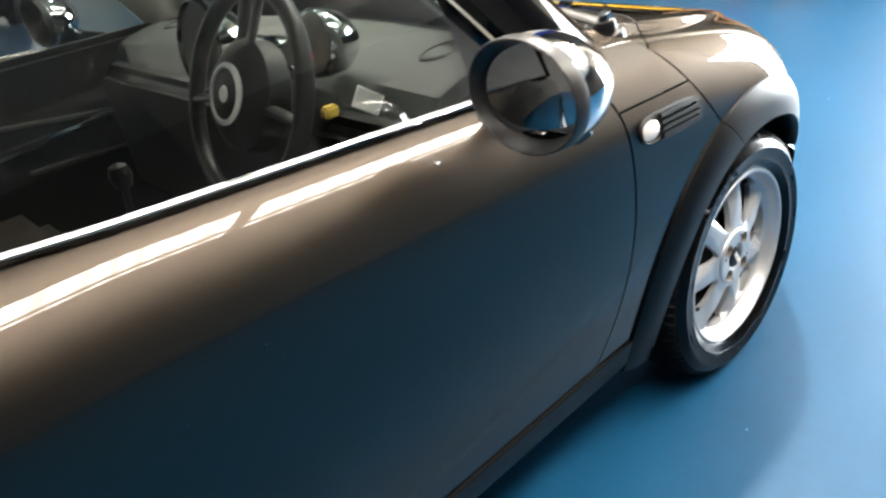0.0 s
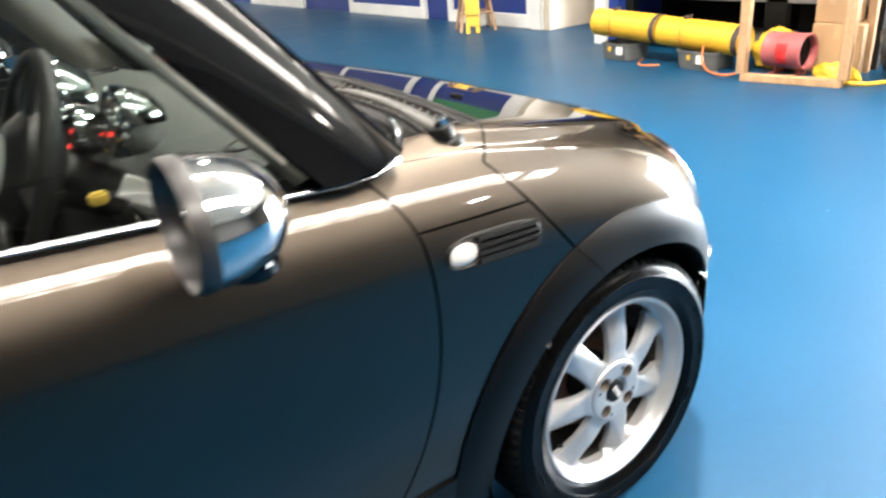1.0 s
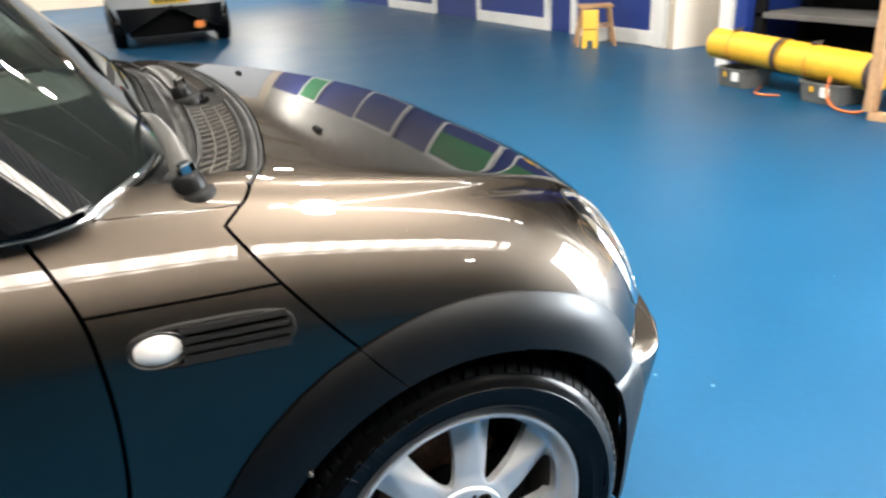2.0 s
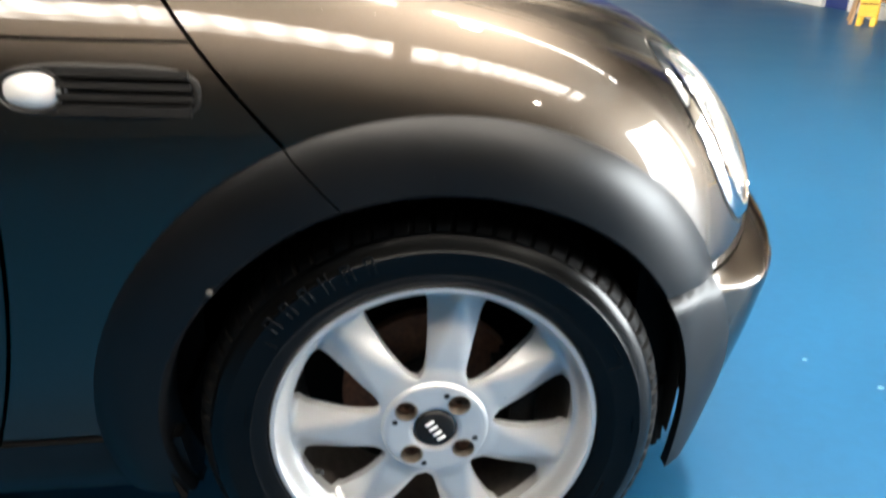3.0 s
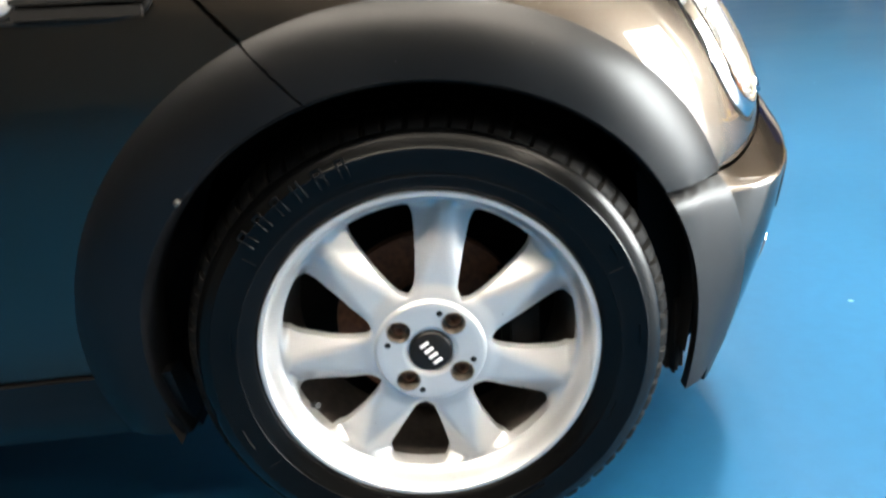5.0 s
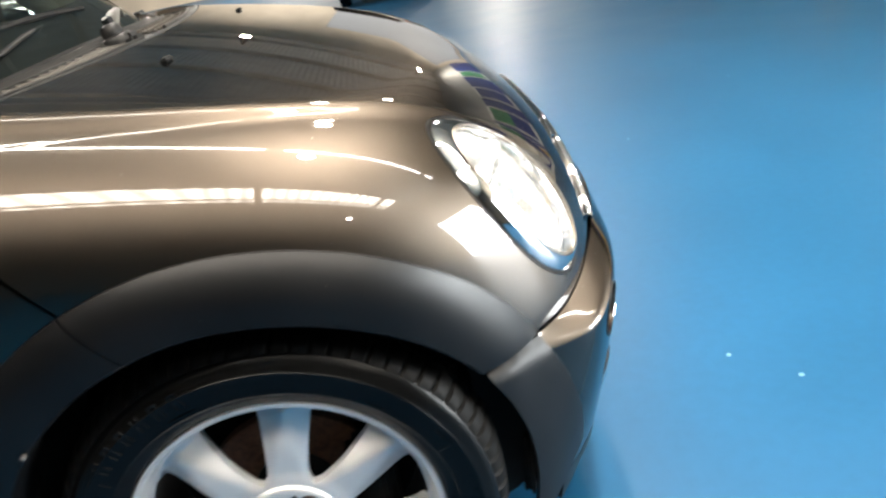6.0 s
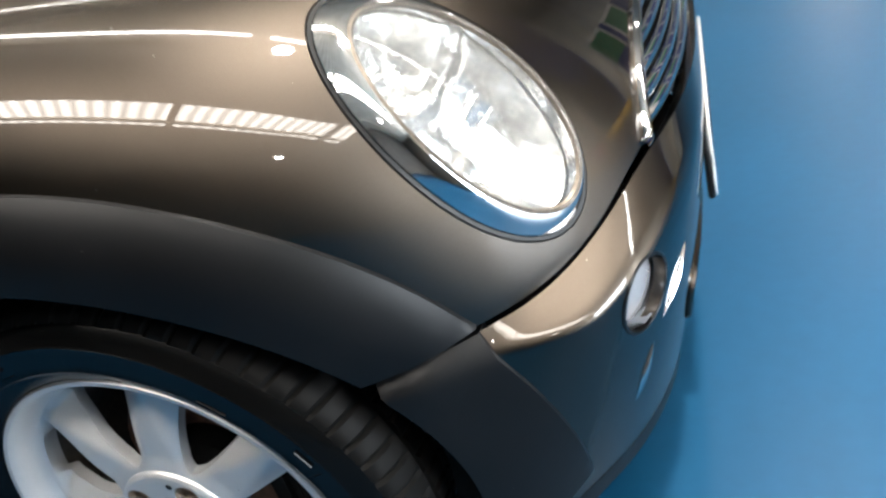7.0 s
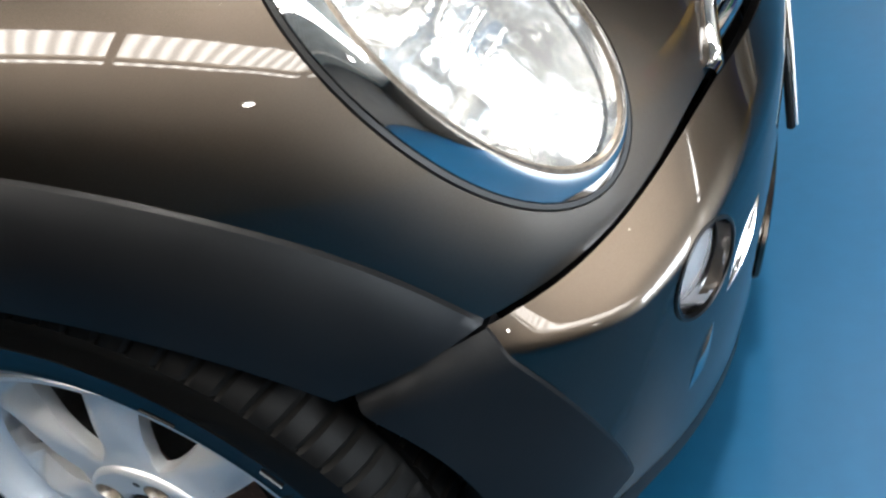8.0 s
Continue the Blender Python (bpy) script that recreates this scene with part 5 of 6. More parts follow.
def corrugated(x0, x1, y0, y1, z, pitch=0.15, deep=0.014):
    """Roof sheet with ribs across the ridge."""
    n = int((x1 - x0) / pitch * 4)
    wave = (0.0, 1.0, 1.0, 0.0)
    xs = [x0 + (x1 - x0) * i / n for i in range(n + 1)]
    return solid(grid(np.array([[(x, y, z + deep * wave[i % 4]) for i, x in enumerate(xs)] for y in (y0, y1)])), 0.01)


tagged(part("floor", box(-9, 12, -8, 22, -0.2, 0.0, 0.0), FLOOR_M, smooth=False), "glossy bright blue epoxy workshop floor", "floor", kind="structure")

# roof sheets between rows of translucent sheets
SKY_ROWS = ((-2.82, 0.56),)
SKY_SPANS = ((-2.85, 0.78), (0.93, 4.55), (4.70, 5.35))
edges = [-8.0]
for c, HALF in SKY_ROWS:
    edges += [c - HALF, c + HALF]
edges.append(22.0)
roof_parts = [corrugated(-9.2, 12.2, a, b, ROOF_Z) for a, b in zip(edges[::2], edges[1::2])]
for c, HALF in SKY_ROWS:
    stops = [-9.2] + [v for span in SKY_SPANS for v in span] + [12.2]
    roof_parts += [corrugated(a, b, c - HALF, c + HALF, ROOF_Z) for a, b in zip(stops[::2], stops[1::2])]
tagged(part("ceiling", joined(*roof_parts), ROOF_M, smooth=False), "ribbed pale sheet roof of the workshop", "ceiling", kind="structure")
for y in np.linspace(-6.4, 20, 9):
    tagged(part("roof_beam", box(-9, 12, y - 0.05, y + 0.05, ROOF_Z - 0.16, ROOF_Z - 0.01, 0.004), ROOF_M), "steel roof purlin", "beam", kind="structure")

SKYLIGHT = bpy.data.materials.new("translucent_roof_sheet")
SKYLIGHT.use_nodes = True
nt = SKYLIGHT.node_tree
nt.nodes.remove(nt.nodes["Principled BSDF"])
em, wv, rp, co = (nt.nodes.new(k) for k in ("ShaderNodeEmission", "ShaderNodeTexWave", "ShaderNodeMapRange", "ShaderNodeTexCoord"))
wv.inputs["Scale"].default_value, wv.inputs["Distortion"].default_value = 1.05, 1.2
wv.inputs["Detail"].default_value = 2.0
rp.inputs["To Min"].default_value, rp.inputs["To Max"].default_value = 0.50, 1.15
em.inputs["Color"].default_value = (1.0, 0.935, 0.85, 1)
mulk = nt.nodes.new("ShaderNodeMath")
mulk.operation = "MULTIPLY"
mulk.inputs[1].default_value = 29.0
for a, b in ((co.outputs["Object"], wv.inputs["Vector"]), (wv.outputs["Fac"], rp.inputs["Value"]), (rp.outputs[0], mulk.inputs[0]), (mulk.outputs[0], em.inputs["Strength"]), (em.outputs[0], nt.nodes["Material Output"].inputs[0])):
    nt.links.new(a, b)
for c, HALF in SKY_ROWS:
    for a, b in SKY_SPANS:
        tagged(part("skylight", box(a, b, c - HALF, c + HALF, ROOF_Z + 0.02, ROOF_Z + 0.03, 0.0), SKYLIGHT, smooth=False), "bright translucent ribbed roof sheet", "skylight", group="skylights in the roof", kind="structure")

# walls
wall("wall_east", X_WALL, X_WALL + 0.15, 4.90, 22, 0, 2.24, NAVY, "navy blue painted lower workshop wall")
wall("wall_east_upper", X_WALL, X_WALL + 0.15, 4.90, 22, 2.24, ROOF_Z + 0.06, mat("off_white_upper_wall", (0.52, 0.51, 0.48), 0.6, grain=0.05, grain_size=90, blotch=0.1), "off-white painted upper workshop wall")
wall("wall_recess_side", 5.26, 6.3, 4.76, 4.90, 0, ROOF_Z + 0.06, CREAM)
wall("wall_recess_back", 6.18, 6.3, 3.5, 4.76, 0, ROOF_Z + 0.06, CREAM)
# the bay's shade is put into this back wall as a near-black colour
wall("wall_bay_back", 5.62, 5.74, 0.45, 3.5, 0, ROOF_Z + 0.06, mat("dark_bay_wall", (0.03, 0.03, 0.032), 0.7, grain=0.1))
wall("wall_bay_side", 5.62, 7.6, 0.33, 0.45, 0, ROOF_Z + 0.06, CREAM)
wall("wall_door_left", 7.5, 7.65, -0.1, 0.33, 0, ROOF_Z + 0.06, CREAM)
wall("wall_door_head", 7.5, 7.65, -3.15, -0.1, 3.0, ROOF_Z + 0.06, CREAM)
wall("wall_door_right", 7.5, 7.65, -8, -3.15, 0, ROOF_Z + 0.06, DUN, "unseen dark dun wall beside the shutter door")
wall("wall_far", -9, 9, 22, 22.2, 0, ROOF_Z + 0.06, CREAM, "cream painted far wall of the workshop")
wall("wall_west", -9.2, -9, -8, 22.2, 0, ROOF_Z + 0.06, DUN, "unseen dark dun wall, added to dim reflections")
wall("wall_south", -9.2, 7.65, -8.2, -8, 0, ROOF_Z + 0.06, DUN, "unseen dark dun wall, added to dim reflections")
tagged(part("doorway_sky", box(7.9, 7.92, -4.2, 0.9, -0.1, 3.8, 0.0), mat("daylight_outside", (0.1, 0.1, 0.1), 1.0, emit=(0.86, 0.94, 1.0), power=46.0), smooth=False), "bright daylight outside the open shutter door", "backdrop", kind="structure")
tagged(part("far_doorway_sky", box(0.0, 5.0, 21.9, 21.95, 0.3, 3.4, 0.0), mat("far_daylight", (0.1, 0.1, 0.1), 1.0, emit=(0.9, 0.95, 1.0), power=0.4), smooth=False), "bright daylight in the far shutter opening", "backdrop", kind="structure")

# ---- high-bay lamps ----
def bay_lamp(x, y):
    e = empty("bay_lamp", (x, y, 4.15), "round high-bay lamp hanging under the roof", "lamp", "high-bay lamps")
    part("shade", lathe([(0.05, 0.42), (0.07, 0.30), (0.10, 0.26), (0.20, 0.10), (0.24, 0.0), (0.235, 0.0), (0.19, 0.10), (0.08, 0.25)], 40, "z"), STEEL_DULL, e)
    part("bulb", lathe([(0.0, 0.03), (0.10, 0.03), (0.14, 0.045), (0.15, 0.06), (0.10, 0.12)], 32, "z"), mat("lamp_glow", (0.8, 0.8, 0.8), 0.4, emit=(1.0, 0.93, 0.82), power=10.0), e, "glowing lamp face")
    part("hanger", tube([(0, 0, 0.41), (0, 0, 0.47)], 0.012, 8), STEEL_DULL, e)


# the lamp at (2.3, 6.6) is added to brighten the far floor and car
for x, y, watts in ((1.37, 0.10, 265), (1.25, 2.9, 70), (2.3, 6.6, 90), (-4.5, 7.0, 260), (-4.5, 13.0, 330), (-2.0, 18.6, 380), (3.6, 18.6, 380), (3.7, -4.6, 30)):
    bay_lamp(x, y)
    lamp = area_lamp("bay_lamp_light", pose(x, y, 4.14), 0.26, 0.26, watts, (1.0, 0.95, 0.87))
    lamp.data.shape = "DISK"

# ---- rows of strip lights ----
TUBE_M = mat("lit_tube", (0.8, 0.8, 0.8), 0.4, emit=(1.0, 0.96, 0.90), power=48.0)


def strip_light(x0, x1, y):
    e = empty("strip_light", ((x0 + x1) / 2, y, 4.12), "long fluorescent strip light under the roof", "lamp", "strip lights")
    h = (x1 - x0) / 2
    part("tube", box(-h + 0.03, h - 0.03, -0.04, 0.04, -0.03, 0.025, 0.012, 2), TUBE_M, e, "glowing white tube cover")
    for s in (-1, 1):
        part("end_cap", box(s * h - 0.03, s * h + 0.03, -0.065, 0.065, -0.035, 0.035, 0.006), WHITE, e)
        part("hanger", tube([(s * (h - 0.4), 0, 0.02), (s * (h - 0.4), 0, 0.49)], 0.006, 6), STEEL_DULL, e)


for y in (0.42,):
    for x0, x1 in ((-2.9, 0.75), (0.95, 4.5), (4.7, 5.25)):
        strip_light(x0, x1, y)

# ---- framed panels on the navy wall ----
def framed_panel(name, y0, y1, colour, text, x=X_WALL, upper=None):
    base = tagged(part(name, box(x - 0.035, x - 0.004, y0 + 0.11, y1 - 0.11, 0.15, 1.2 if upper else 2.15, 0.004), colour), text, "panel door", kind="structure")
    if upper:
        part("upper_panel", box(x - 0.035, x - 0.004, y0 + 0.11, y1 - 0.11, 1.203, 2.15, 0.004), upper, base, "green upper panel")
    for a, b, z0, z1 in ((y0, y1, 0.0, 0.16), (y0, y1, 2.14, 2.28), (y0, y0 + 0.12, 0.16, 2.14), (y1 - 0.12, y1, 0.16, 2.14)):
        part("frame_board", box(x - 0.06, x - 0.003, a, b, z0, z1, 0.006), WHITE, base)


framed_panel("door_1", 5.05, 6.75, NAVY, "navy and green panel in a white painted frame", upper=GREEN)
framed_panel("door_2", 7.28, 9.45, NAVY, "wide navy and green panel in a white painted frame", upper=GREEN)
framed_panel("door_3", 11.1, 13.5, NAVY, "wide navy panel in a white painted frame")
framed_panel("door_4", 16.6, 18.4, GREEN, "green panel in a white painted frame")
tagged(part("trim", box(5.20, 5.318, 4.86, 5.04, 0, ROOF_Z, 0.01), WHITE), "white painted corner post", "post", kind="structure")
tagged(part("trim", box(4.80, 5.62, 3.50, 3.66, 0, ROOF_Z, 0.01), WHITE), "white painted pier beside the recess", "post", kind="structure")
tagged(part("trim", box(4.83, 5.62, 3.36, 3.497, 0, ROOF_Z, 0.006), NAVY), "navy edge of the pier", "post", kind="structure")
rd = tagged(part("door_5", box(6.13, 6.176, 3.68, 4.72, 0.05, 2.1, 0.006), CREAM), "plain cream door in the recess", "door", kind="structure")
part("kick_rail", box(6.11, 6.129, 3.68, 4.72, 0.05, 0.24, 0.004), CREAM, rd)
# unseen panel, added glowing to throw a pale streak on the floor
part("glazed_panel", box(6.118, 6.129, 3.80, 4.60, 0.80, 2.02, 0.003), mat("frosted_daylit_glass", (0.7, 0.7, 0.7), 0.4, emit=(0.95, 0.97, 1.0), power=3.5), rd, "unseen glowing panel added for the pale streak on the floor")

# ---- stored gear ----
YELLOW = mat("yellow_duct_vinyl", (0.72, 0.42, 0.03), 0.45, grain=0.1, grain_size=70, blotch=0.15, blotch_size=5, bump=0.001)
WOOD = mat("pale_rough_timber", (0.42, 0.25, 0.13), 0.65, grain=0.2, grain_size=30, blotch=0.2, blotch_size=6, bump=0.0008, stretch=(4, 4, 1))
CARD = mat("brown_cardboard", (0.40, 0.25, 0.13), 0.8, grain=0.08, grain_size=120, blotch=0.12, bump=0.0003)
TUB = mat("grey_plastic_tub", (0.13, 0.13, 0.12), 0.4, grain=0.08, grain_size=90, blotch=0.15)
STRAP = mat("dark_strap", (0.05, 0.035, 0.03), 0.7, grain=0.2, grain_size=150)
ORANGE = mat("orange_cable", (0.55, 0.14, 0.03), 0.5)
RED = mat("faded_red_steel", (0.38, 0.10, 0.10), 0.45, grain=0.12, grain_size=60, blotch=0.25, blotch_size=9, bump=0.0005)
DARK_HEAP = mat("black_plastic_sack", (0.02, 0.021, 0.022), 0.35, grain=0.3, grain_size=14, bump=0.006)
TAG = mat("white_sticker", (0.75, 0.75, 0.72), 0.5)


def duct(y0, y1, z0, z1):
    """A rolled flexible duct with straps and wire ribs."""
    e = empty("duct_roll", (4.36, (y0 + y1) / 2, 0), "long yellow vinyl air duct resting on tubs", "air duct", "yellow ducts")
    L = abs(y1 - y0)
    prof, n = [], 20
    for i in range(n + 1):
        prof.append((0.121 + 0.0025 * math.cos(i * math.pi), -L / 2 + L * i / n))
    prof = [(0.0, -L / 2 + 0.03), (0.10, -L / 2 + 0.03), (0.118, -L / 2)] + prof + [(0.118, L / 2), (0.10, L / 2 - 0.03), (0.0, L / 2 - 0.03)]
    m = Matrix.Translation((0, 0, (z0 + z1) / 2)) @ Matrix.Rotation(math.atan2(z1 - z0, y1 - y0), 4, "X")
    part("duct_skin", shifted(lathe(prof, 40), m), YELLOW, e)
    part("end_strap", shifted(lathe([(0.1235, -L / 2 + 0.005), (0.126, -L / 2 + 0.012), (0.126, -L / 2 + 0.05), (0.1235, -L / 2 + 0.058)], 40), m), STRAP, e, "dark strap round the duct")
    part("buckle", shifted(joined(box(-0.03, 0.03, L * 0.18, L * 0.18 + 0.05, 0.118, 0.14, 0.006), tube([(0.0, L * 0.18, 0.125), (0.05, L * 0.2, 0.145), (0.03, L * 0.26, 0.13)], 0.008, 6)), m), STRAP, e)
    part("tie_cord", shifted(tube([(0.1245 * math.sin(t), L * 0.2 + 0.05 * t / 6, 0.1245 * math.cos(t)) for t in np.linspace(-2.4, 2.4, 20)], 0.004, 6), m), ORANGE, e)


duct(2.47, 3.19, 0.275, 0.305)
duct(1.67, 2.45, 0.235, 0.270)


def tub(y, w):
    e = empty("fan_base", (4.36, y, 0), "grey plastic tub with a white sticker under the duct", "tub", "grey tubs")
    rows = []
    for k, z, lip in ((1.0, 0.0, 0), (1.05, 0.02, 0), (1.12, 0.135, 0), (1.19, 0.138, 0), (1.19, 0.15, 0), (1.12, 0.15, 0), (1.08, 0.10, 0)):
        rows.append([(0.15 * k * math.copysign(abs(math.cos(t)) ** 0.4, math.cos(t)), w * k * math.copysign(abs(math.sin(t)) ** 0.4, math.sin(t)), z) for t in np.linspace(0, 2 * math.pi, 40, endpoint=False)])
    part("tub_shell", grid(np.array(rows), wrap=True), TUB, e)
    part("sticker", box(-0.176, -0.1665, -0.10, -0.03, 0.055, 0.125, 0.001), TAG, e)
    part("latch", box(-0.18, -0.166, 0.03, 0.06, 0.08, 0.12, 0.003), YELLOW, e)


tub(2.86, 0.15)
tub(2.02, 0.17)


def loose_cable(pts, radius, material, text, name="cable"):
    e = empty(name, (pts[0][0], pts[0][1], 0), text, name.replace("_", " "))
    o = Vector(e.location)
    part("cord", tube([p - o for p in curve_points(pts, 8)], radius, 8), material, e)


loose_cable([(4.22, 1.95, 0.20), (4.14, 1.90, 0.10), (4.10, 1.80, 0.03), (4.12, 1.66, 0.012), (4.16, 1.55, 0.05)], 0.009, ORANGE, "orange cable trailing on the floor")
loose_cable([(4.30, 2.62, 0.02), (4.16, 2.55, 0.010), (4.12, 2.45, 0.010), (4.2, 2.35, 0.010)], 0.008, ORANGE, "orange cable on the floor under the ducts")


def timber_frame():
    a, b = Vector((4.07, 1.50, 0)), Vector((4.22, 0.81, 0))
    e = empty("timber_frame", (a + b) / 2, "open frame of pale rough timber", "wooden frame")
    o = (a + b) / 2
    d = (b - a).normalized()
    m = Matrix.Rotation(math.atan2(d.y, d.x), 4, "Z")
    L = (b - a).length / 2
    part("bottom_rail", shifted(box(-L, L, -0.035, 0.035, 0.0, 0.055, 0.004), m), WOOD, e)
    part("top_rail", shifted(box(-L, L, -0.035, 0.035, 1.15, 1.205, 0.004), m), WOOD, e)
    for s in (-1, 1):
        part("upright", shifted(box(s * L - 0.035, s * L + 0.035, -0.036, 0.036, 0.0552, 1.149, 0.005), m), WOOD, e)
    part("brace", shifted(box(L - 0.03, L + 0.03, 0.04, 0.55, 0.62, 0.68, 0.004), m), WOOD, e)
    part("rear_post", shifted(box(L - 0.03, L + 0.03, 0.55, 0.61, 0.0, 1.1, 0.004), m), WOOD, e)


timber_frame()


def red_fan():
    e = empty("drum_fan", (4.42, 1.34, 0), "faded red steel drum fan on a short foot", "fan")
    m = Matrix.Translation((0, 0, 0.185))
    part("drum", shifted(lathe([(0.118, -0.15), (0.132, -0.155), (0.135, -0.148), (0.131, -0.14), (0.131, 0.14), (0.135, 0.148), (0.132, 0.155), (0.120, 0.15), (0.119, -0.14)], 44), m), RED, e)
    part("drum_inside", shifted(lathe([(0.119, -0.10), (0.04, -0.10), (0.0, -0.12)], 30), m), LINER, e)
    for s in (-1, 1):
        part("foot", joined(box(-0.10, 0.10, s * 0.09 - 0.012, s * 0.09 + 0.012, 0.0, 0.02, 0.003), box(-0.018, 0.018, s * 0.09 - 0.012, s * 0.09 + 0.012, 0.02, 0.07, 0.003)), RED, e)
    part("red_patch", shifted(lathe([(0.1325, -0.05), (0.1335, -0.045), (0.1335, 0.03), (0.1325, 0.035)], 12, sweep=70, start=150), m), mat("bright_red_label", (0.6, 0.03, 0.03), 0.4), e)


red_fan()


def carton(x, y, z, sx, sy, sz, turn):
    e = empty("cardboard_box", (x, y, z), "plain brown cardboard carton", "box", "cardboard boxes")
    m = Matrix.Rotation(radians(turn), 4, "Z")
    part("carton_body", shifted(box(-sx / 2, sx / 2, -sy / 2, sy / 2, 0, sz, 0.006), m), CARD, e)
    part("tape", shifted(box(-sx / 2 - 0.001, sx / 2 + 0.001, -0.025, 0.025, sz * 0.7, sz + 0.0015, 0.0005), m), mat("packing_tape", (0.45, 0.32, 0.18), 0.25), e)


carton(4.78, 1.12, 0.0, 0.30, 0.36, 0.36, 8)
carton(4.76, 1.16, 0.36, 0.22, 0.26, 0.20, -6)


def heap(name, x, y, sx, sy, sz, material, text, seed):
    bm = bmesh.new()
    bmesh.ops.create_icosphere(bm, subdivisions=4, radius=1.0)
    for v in bm.verts:
        p = v.co.copy()
        k = 1 + 0.35 * noise.noise(p * 1.7 + Vector((seed, 0, 0))) + 0.12 * noise.noise(p * 5 + Vector((0, seed, 0)))
        v.co = Vector((p.x * sx * k, p.y * sy * k, max(p.z, -0.35) * sz * k))
    low = min(v.co.z for v in bm.verts)
    for v in bm.verts:
        v.co.z -= low
    ob = part(name, bm, material)
    ob.location = (x, y, 0)
    return tagged(ob, text, name.replace("_", " "))


heap("duct_hose", 4.62, 1.55, 0.16, 0.18, 0.20, YELLOW, "crumpled yellow hose heaped on the floor", 3)
heap("yellow_bag", 4.45, 0.98, 0.10, 0.16, 0.08, YELLOW, "limp yellow bag lying behind the timber frame", 5)
# the two dark heaps below stand in for a dark glassy shelf
heap("waste_sack", 4.75, 0.55, 0.24, 0.24, 0.42, DARK_HEAP, "dark heap in place of a dark glassy shelf", 9)
heap("waste_sack", 4.9, 0.05, 0.26, 0.28, 0.40, DARK_HEAP, "dark heap in place of a dark glassy shelf", 12)
loose_cable([(4.28, 0.86, 0.02), (4.36, 0.70, 0.015), (4.50, 0.60, 0.02), (4.42, 0.42, 0.015), (4.30, 0.30, 0.015)], 0.016, YELLOW, "yellow cord lying on the floor")
plug = empty("plug", (4.28, 0.27, 0), "white cable plug on the floor", "plug")
part("plug_body", shifted(lathe([(0, -0.05), (0.025, -0.045), (0.03, 0.03), (0.0, 0.05)], 16), Matrix.Translation((0, 0, 0.03))), TAG, plug)


def rack():
    e = empty("storage_rack", (5.2, 2.3, 0), "black steel storage rack with grey shelves", "rack")
    for x in (-0.28, 0.28):
        for y, w in ((-1.35, 0.05), (-0.55, 0.10), (0.98, 0.05)):
            part("rack_post", box(x - 0.03, x + 0.03, y - w, y + w, 0, 1.9, 0.004), BAR_DARK, e)
    for z in (0.10, 0.46, 1.0, 1.5):
        part("rack_shelf", box(-0.31, 0.31, -1.30, 1.02, z, z + 0.045, 0.004), mat("grey_shelf", (0.12, 0.115, 0.11), 0.6, grain=0.1, blotch=0.2), e)
    # dark sheet added for the shade at the back of the shelves
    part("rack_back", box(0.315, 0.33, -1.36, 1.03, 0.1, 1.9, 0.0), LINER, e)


rack()


def stool():
    e = empty("step_stool", (4.90, 5.70, 0), "worn pale wooden stool with splayed legs", "stool")
    e.rotation_euler = (0, 0, radians(-30))
    part("seat_board", box(-0.20, 0.20, -0.17, 0.17, 0.42, 0.455, 0.012, 2), WOOD, e)
    for sx in (-1, 1):
        for sy in (-1, 1):
            part("leg", tube([(sx * 0.15, sy * 0.12, 0.425), (sx * 0.215, sy * 0.18, 0.0)], 0.019, 8), WOOD, e)
        part("rung", tube([(sx * 0.187, -0.155, 0.18), (sx * 0.187, 0.155, 0.18)], 0.012, 8), WOOD, e)
    for sy in (-1, 1):
        part("long_rung", tube([(-0.18, sy * 0.15, 0.22), (0.18, sy * 0.15, 0.22)], 0.012, 8), WOOD, e)


stool()
sign = empty("folding_sign", (4.71, 5.52, 0), "yellow folding floor sign leaning on the stool", "sign")
sign.rotation_euler = (0, 0, radians(-40))
for s in (-1, 1):
    board = [box(-0.085, 0.085, -0.008, 0.008, 0.085, 0.42, 0.006), box(-0.085, -0.035, -0.008, 0.008, 0.0, 0.0855, 0.004), box(0.035, 0.085, -0.008, 0.008, 0.0, 0.0855, 0.004)]
    part("sign_board", shifted(joined(*board), Matrix.Translation((0, s * 0.085, 0.004)) @ Matrix.Rotation(radians(s * 11), 4, "X")), YELLOW, sign)
part("sign_bar", shifted(box(-0.08, 0.08, -0.0105, -0.0082, 0.20, 0.212, 0.0), Matrix.Translation((0, -0.085, 0.004)) @ Matrix.Rotation(radians(-11), 4, "X")), BAR_DARK, sign)
pail = empty("white_box", (5.14, 5.98, 0), "small white plastic box beside the stool", "box")
part("box_body", box(-0.09, 0.09, -0.10, 0.10, 0, 0.14, 0.012, 2), WHITE, pail)
part("box_lid", box(-0.095, 0.095, -0.105, 0.105, 0.1402, 0.155, 0.006), WHITE, pail)


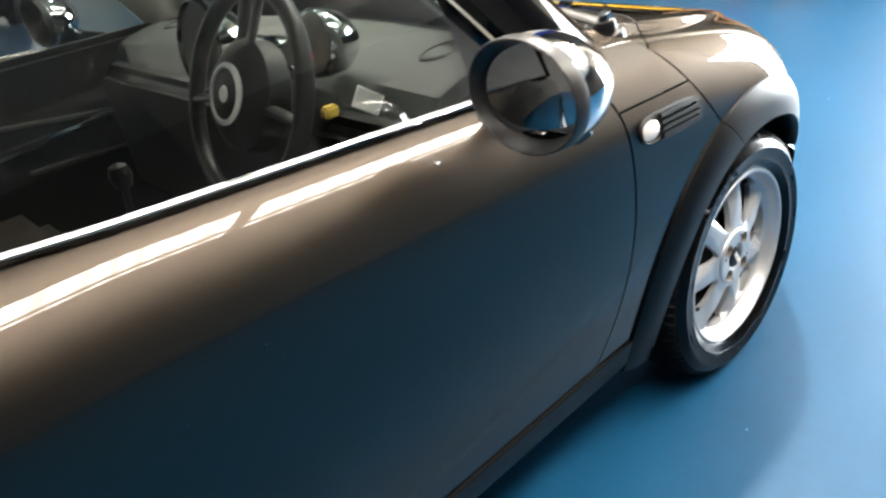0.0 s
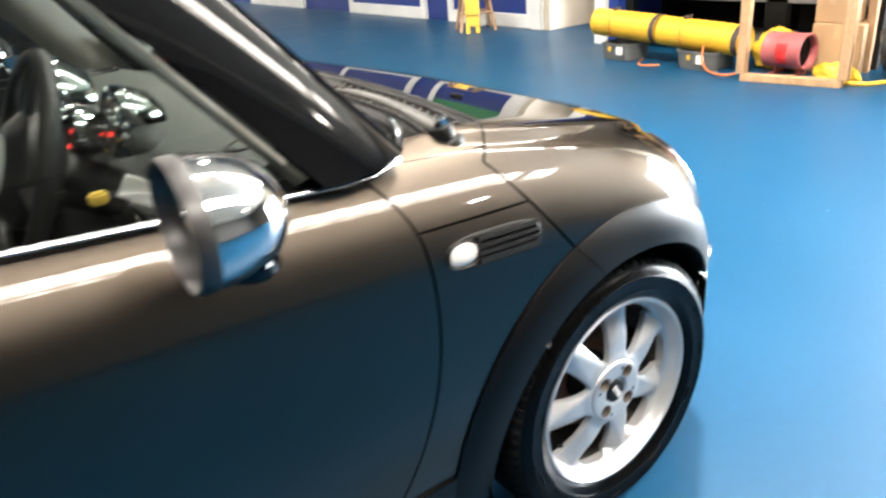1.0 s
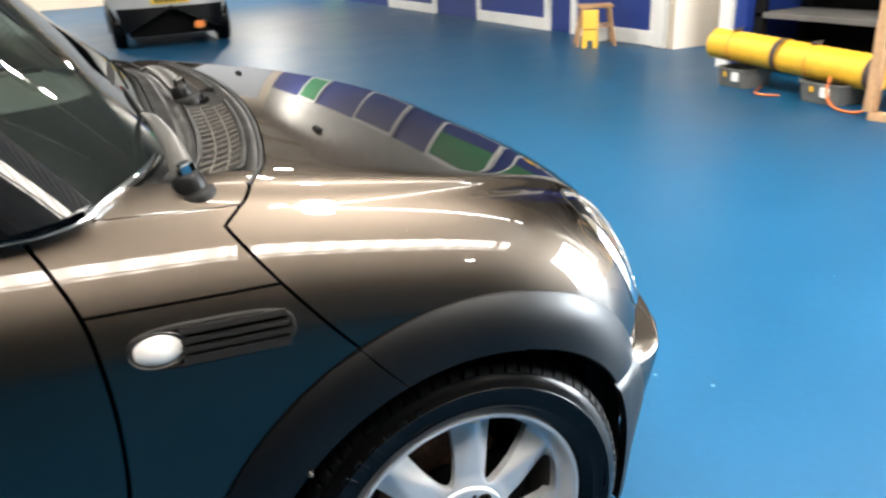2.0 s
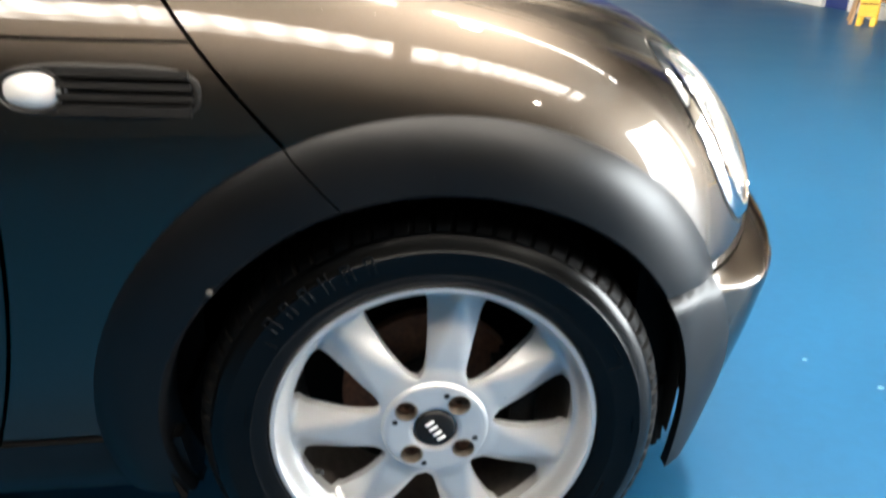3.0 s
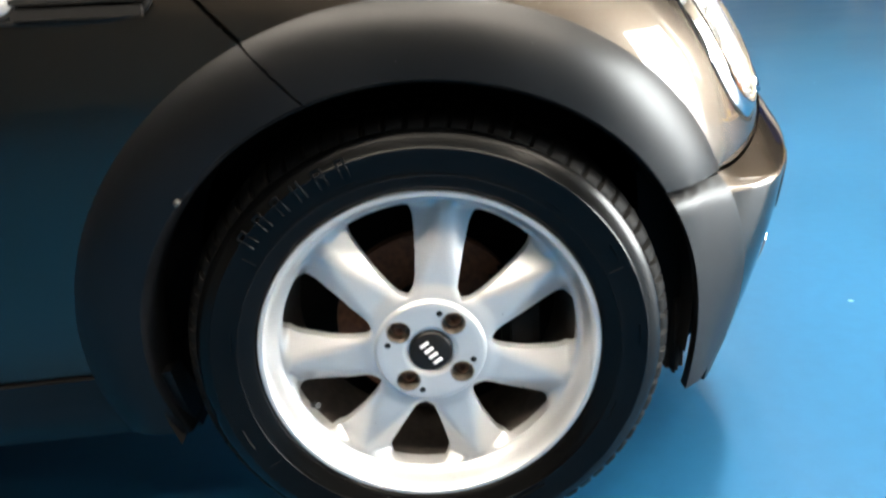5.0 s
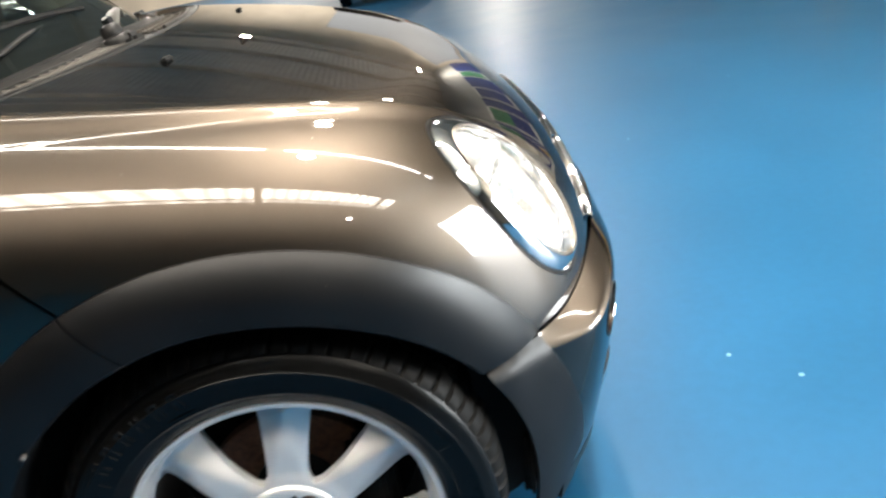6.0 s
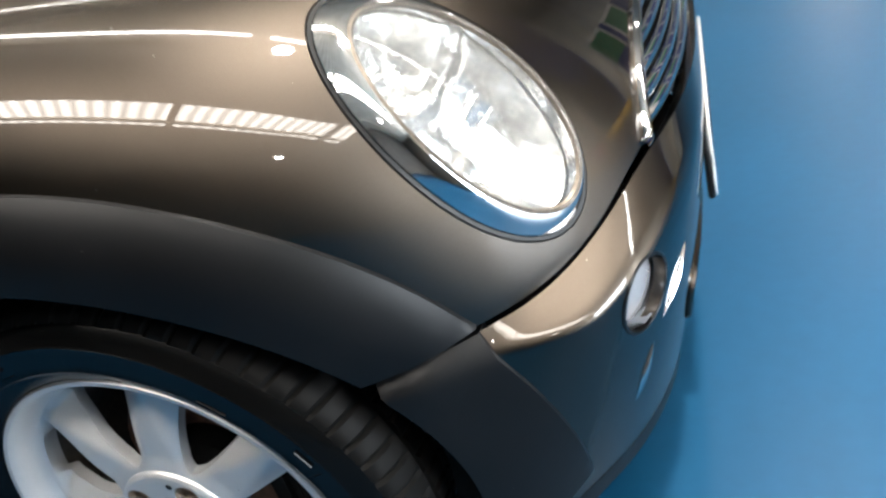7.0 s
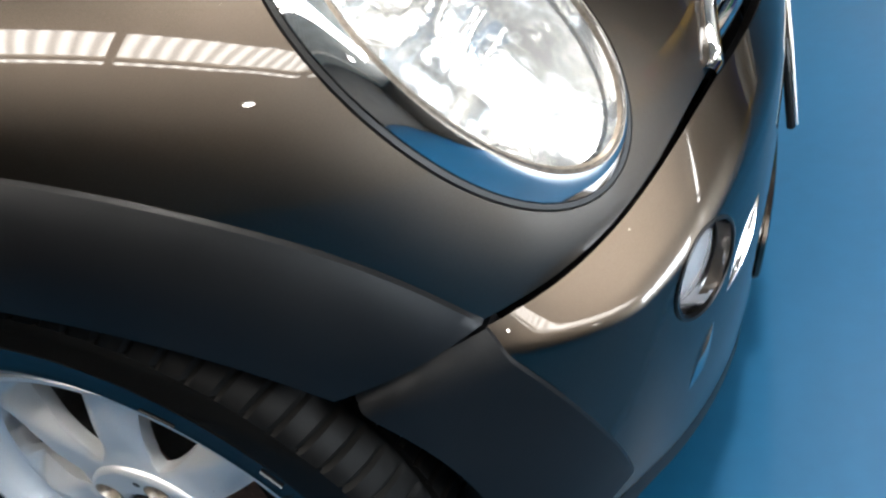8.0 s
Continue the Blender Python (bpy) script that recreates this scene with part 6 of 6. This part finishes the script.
# ---- other parked cars ----
def parked_car(place, turn, paint, text, plate):
    e = empty("parked_car", place, text, "car", "other parked cars")
    e.rotation_euler = (0, 0, radians(turn))
    shell = clip(SHELL, lambda p: Z(p) - 0.24)
    for x0 in (0.0, -BASE):
        shell = clip(shell, lambda p, x0=x0: wheel_dist(p, x0) - 0.36)
    shell = whole(shell)
    part("body", shell, paint, e)
    cab = []
    for t in np.linspace(0, 1, 10):
        row = []
        for k in range(40):
            a = 2 * math.pi * k / 40
            c, s = math.cos(a), math.sin(a)
            row.append((-1.42 - 0.12 * t + (1.12 - 0.42 * t) * math.copysign(abs(c) ** 0.45, c), (0.74 - 0.17 * t) * math.copysign(abs(s) ** 0.35, s), 0.93 + 0.44 * math.sin(t * math.pi / 2)))
        cab.append(row)
    V, F = grid(np.array(cab), wrap=True)
    part("cabin", (list(map(tuple, V)), list(F) + [tuple(range(len(V) - 40, len(V)))]), BLACK_GLOSS, e)
    part("floor_pan", box(-2.8, 0.45, -0.60, 0.60, 0.16, 0.5, 0.02), LINER, e)
    for x0 in (0, -BASE):
        for sg in (-1, 1):
            part("tyre", shifted(lathe([(0.19, -0.07), (0.25, -0.095), (0.295, -0.085), (0.31, -0.06), (0.31, 0.06), (0.295, 0.085), (0.25, 0.095), (0.19, 0.07)], 40), Matrix.Translation((x0, sg * 0.73, AXLE_Z))), RUBBER, e)
            part("rim", shifted(lathe([(0.0, sg * 0.06), (0.06, sg * 0.07), (0.17, sg * 0.055), (0.195, sg * 0.075), (0.2, sg * 0.06)], 40), Matrix.Translation((x0, sg * 0.73, AXLE_Z))), ALLOY, e)
    for sg in (-1, 1):
        part("tail_lamp", shifted(lathe([(0.0, 0.02), (0.05, 0.012), (0.07, -0.02)], 24, "x"), Matrix.Translation((-2.97, sg * 0.58, 0.78)) @ Matrix.Rotation(math.pi, 4, "Z")), mat("amber_red_lens", (0.5, 0.06, 0.02), 0.2, coat=1.0), e)
    low = clip(clip(SHELL, lambda p: np.minimum(Z(p) - 0.20, 0.56 - Z(p))), lambda p: -BASE - 0.37 - X(p))
    part("rear_bumper", whole(([(p[0] - 0.02, p[1] * 1.015, p[2]) for p in low[0]], low[1])), TRIM, e, "black rear bumper")
    part("amber_reflector", box(-3.06, -3.03, -0.42, -0.28, 0.24, 0.34, 0.02, 2), mat("amber_plastic", (0.7, 0.22, 0.04), 0.3), e)
    pl = part("rear_plate", box(-3.062, -3.045, -0.26, 0.26, 0.60, 0.715, 0.003), plate, e, "plate with plain dark bars")
    for k in range(7):
        part("plate_bar", box(-3.064, -3.0622, -0.21 + 0.062 * k, -0.17 + 0.062 * k, 0.62, 0.695, 0.0), BAR_DARK, pl, smooth=False)
    return e


PALE_CAR = mat("pale_silver_car_paint", (0.55, 0.55, 0.54), 0.3, 0.4, coat=1.0, blotch=0.05)
YPLATE = mat("yellow_plate", (0.75, 0.50, 0.05), 0.35)
parked_car((0.62, 12.8, 0), 90, PALE_CAR, "pale silver hatchback with a black lower bumper, parked tail first", YPLATE)
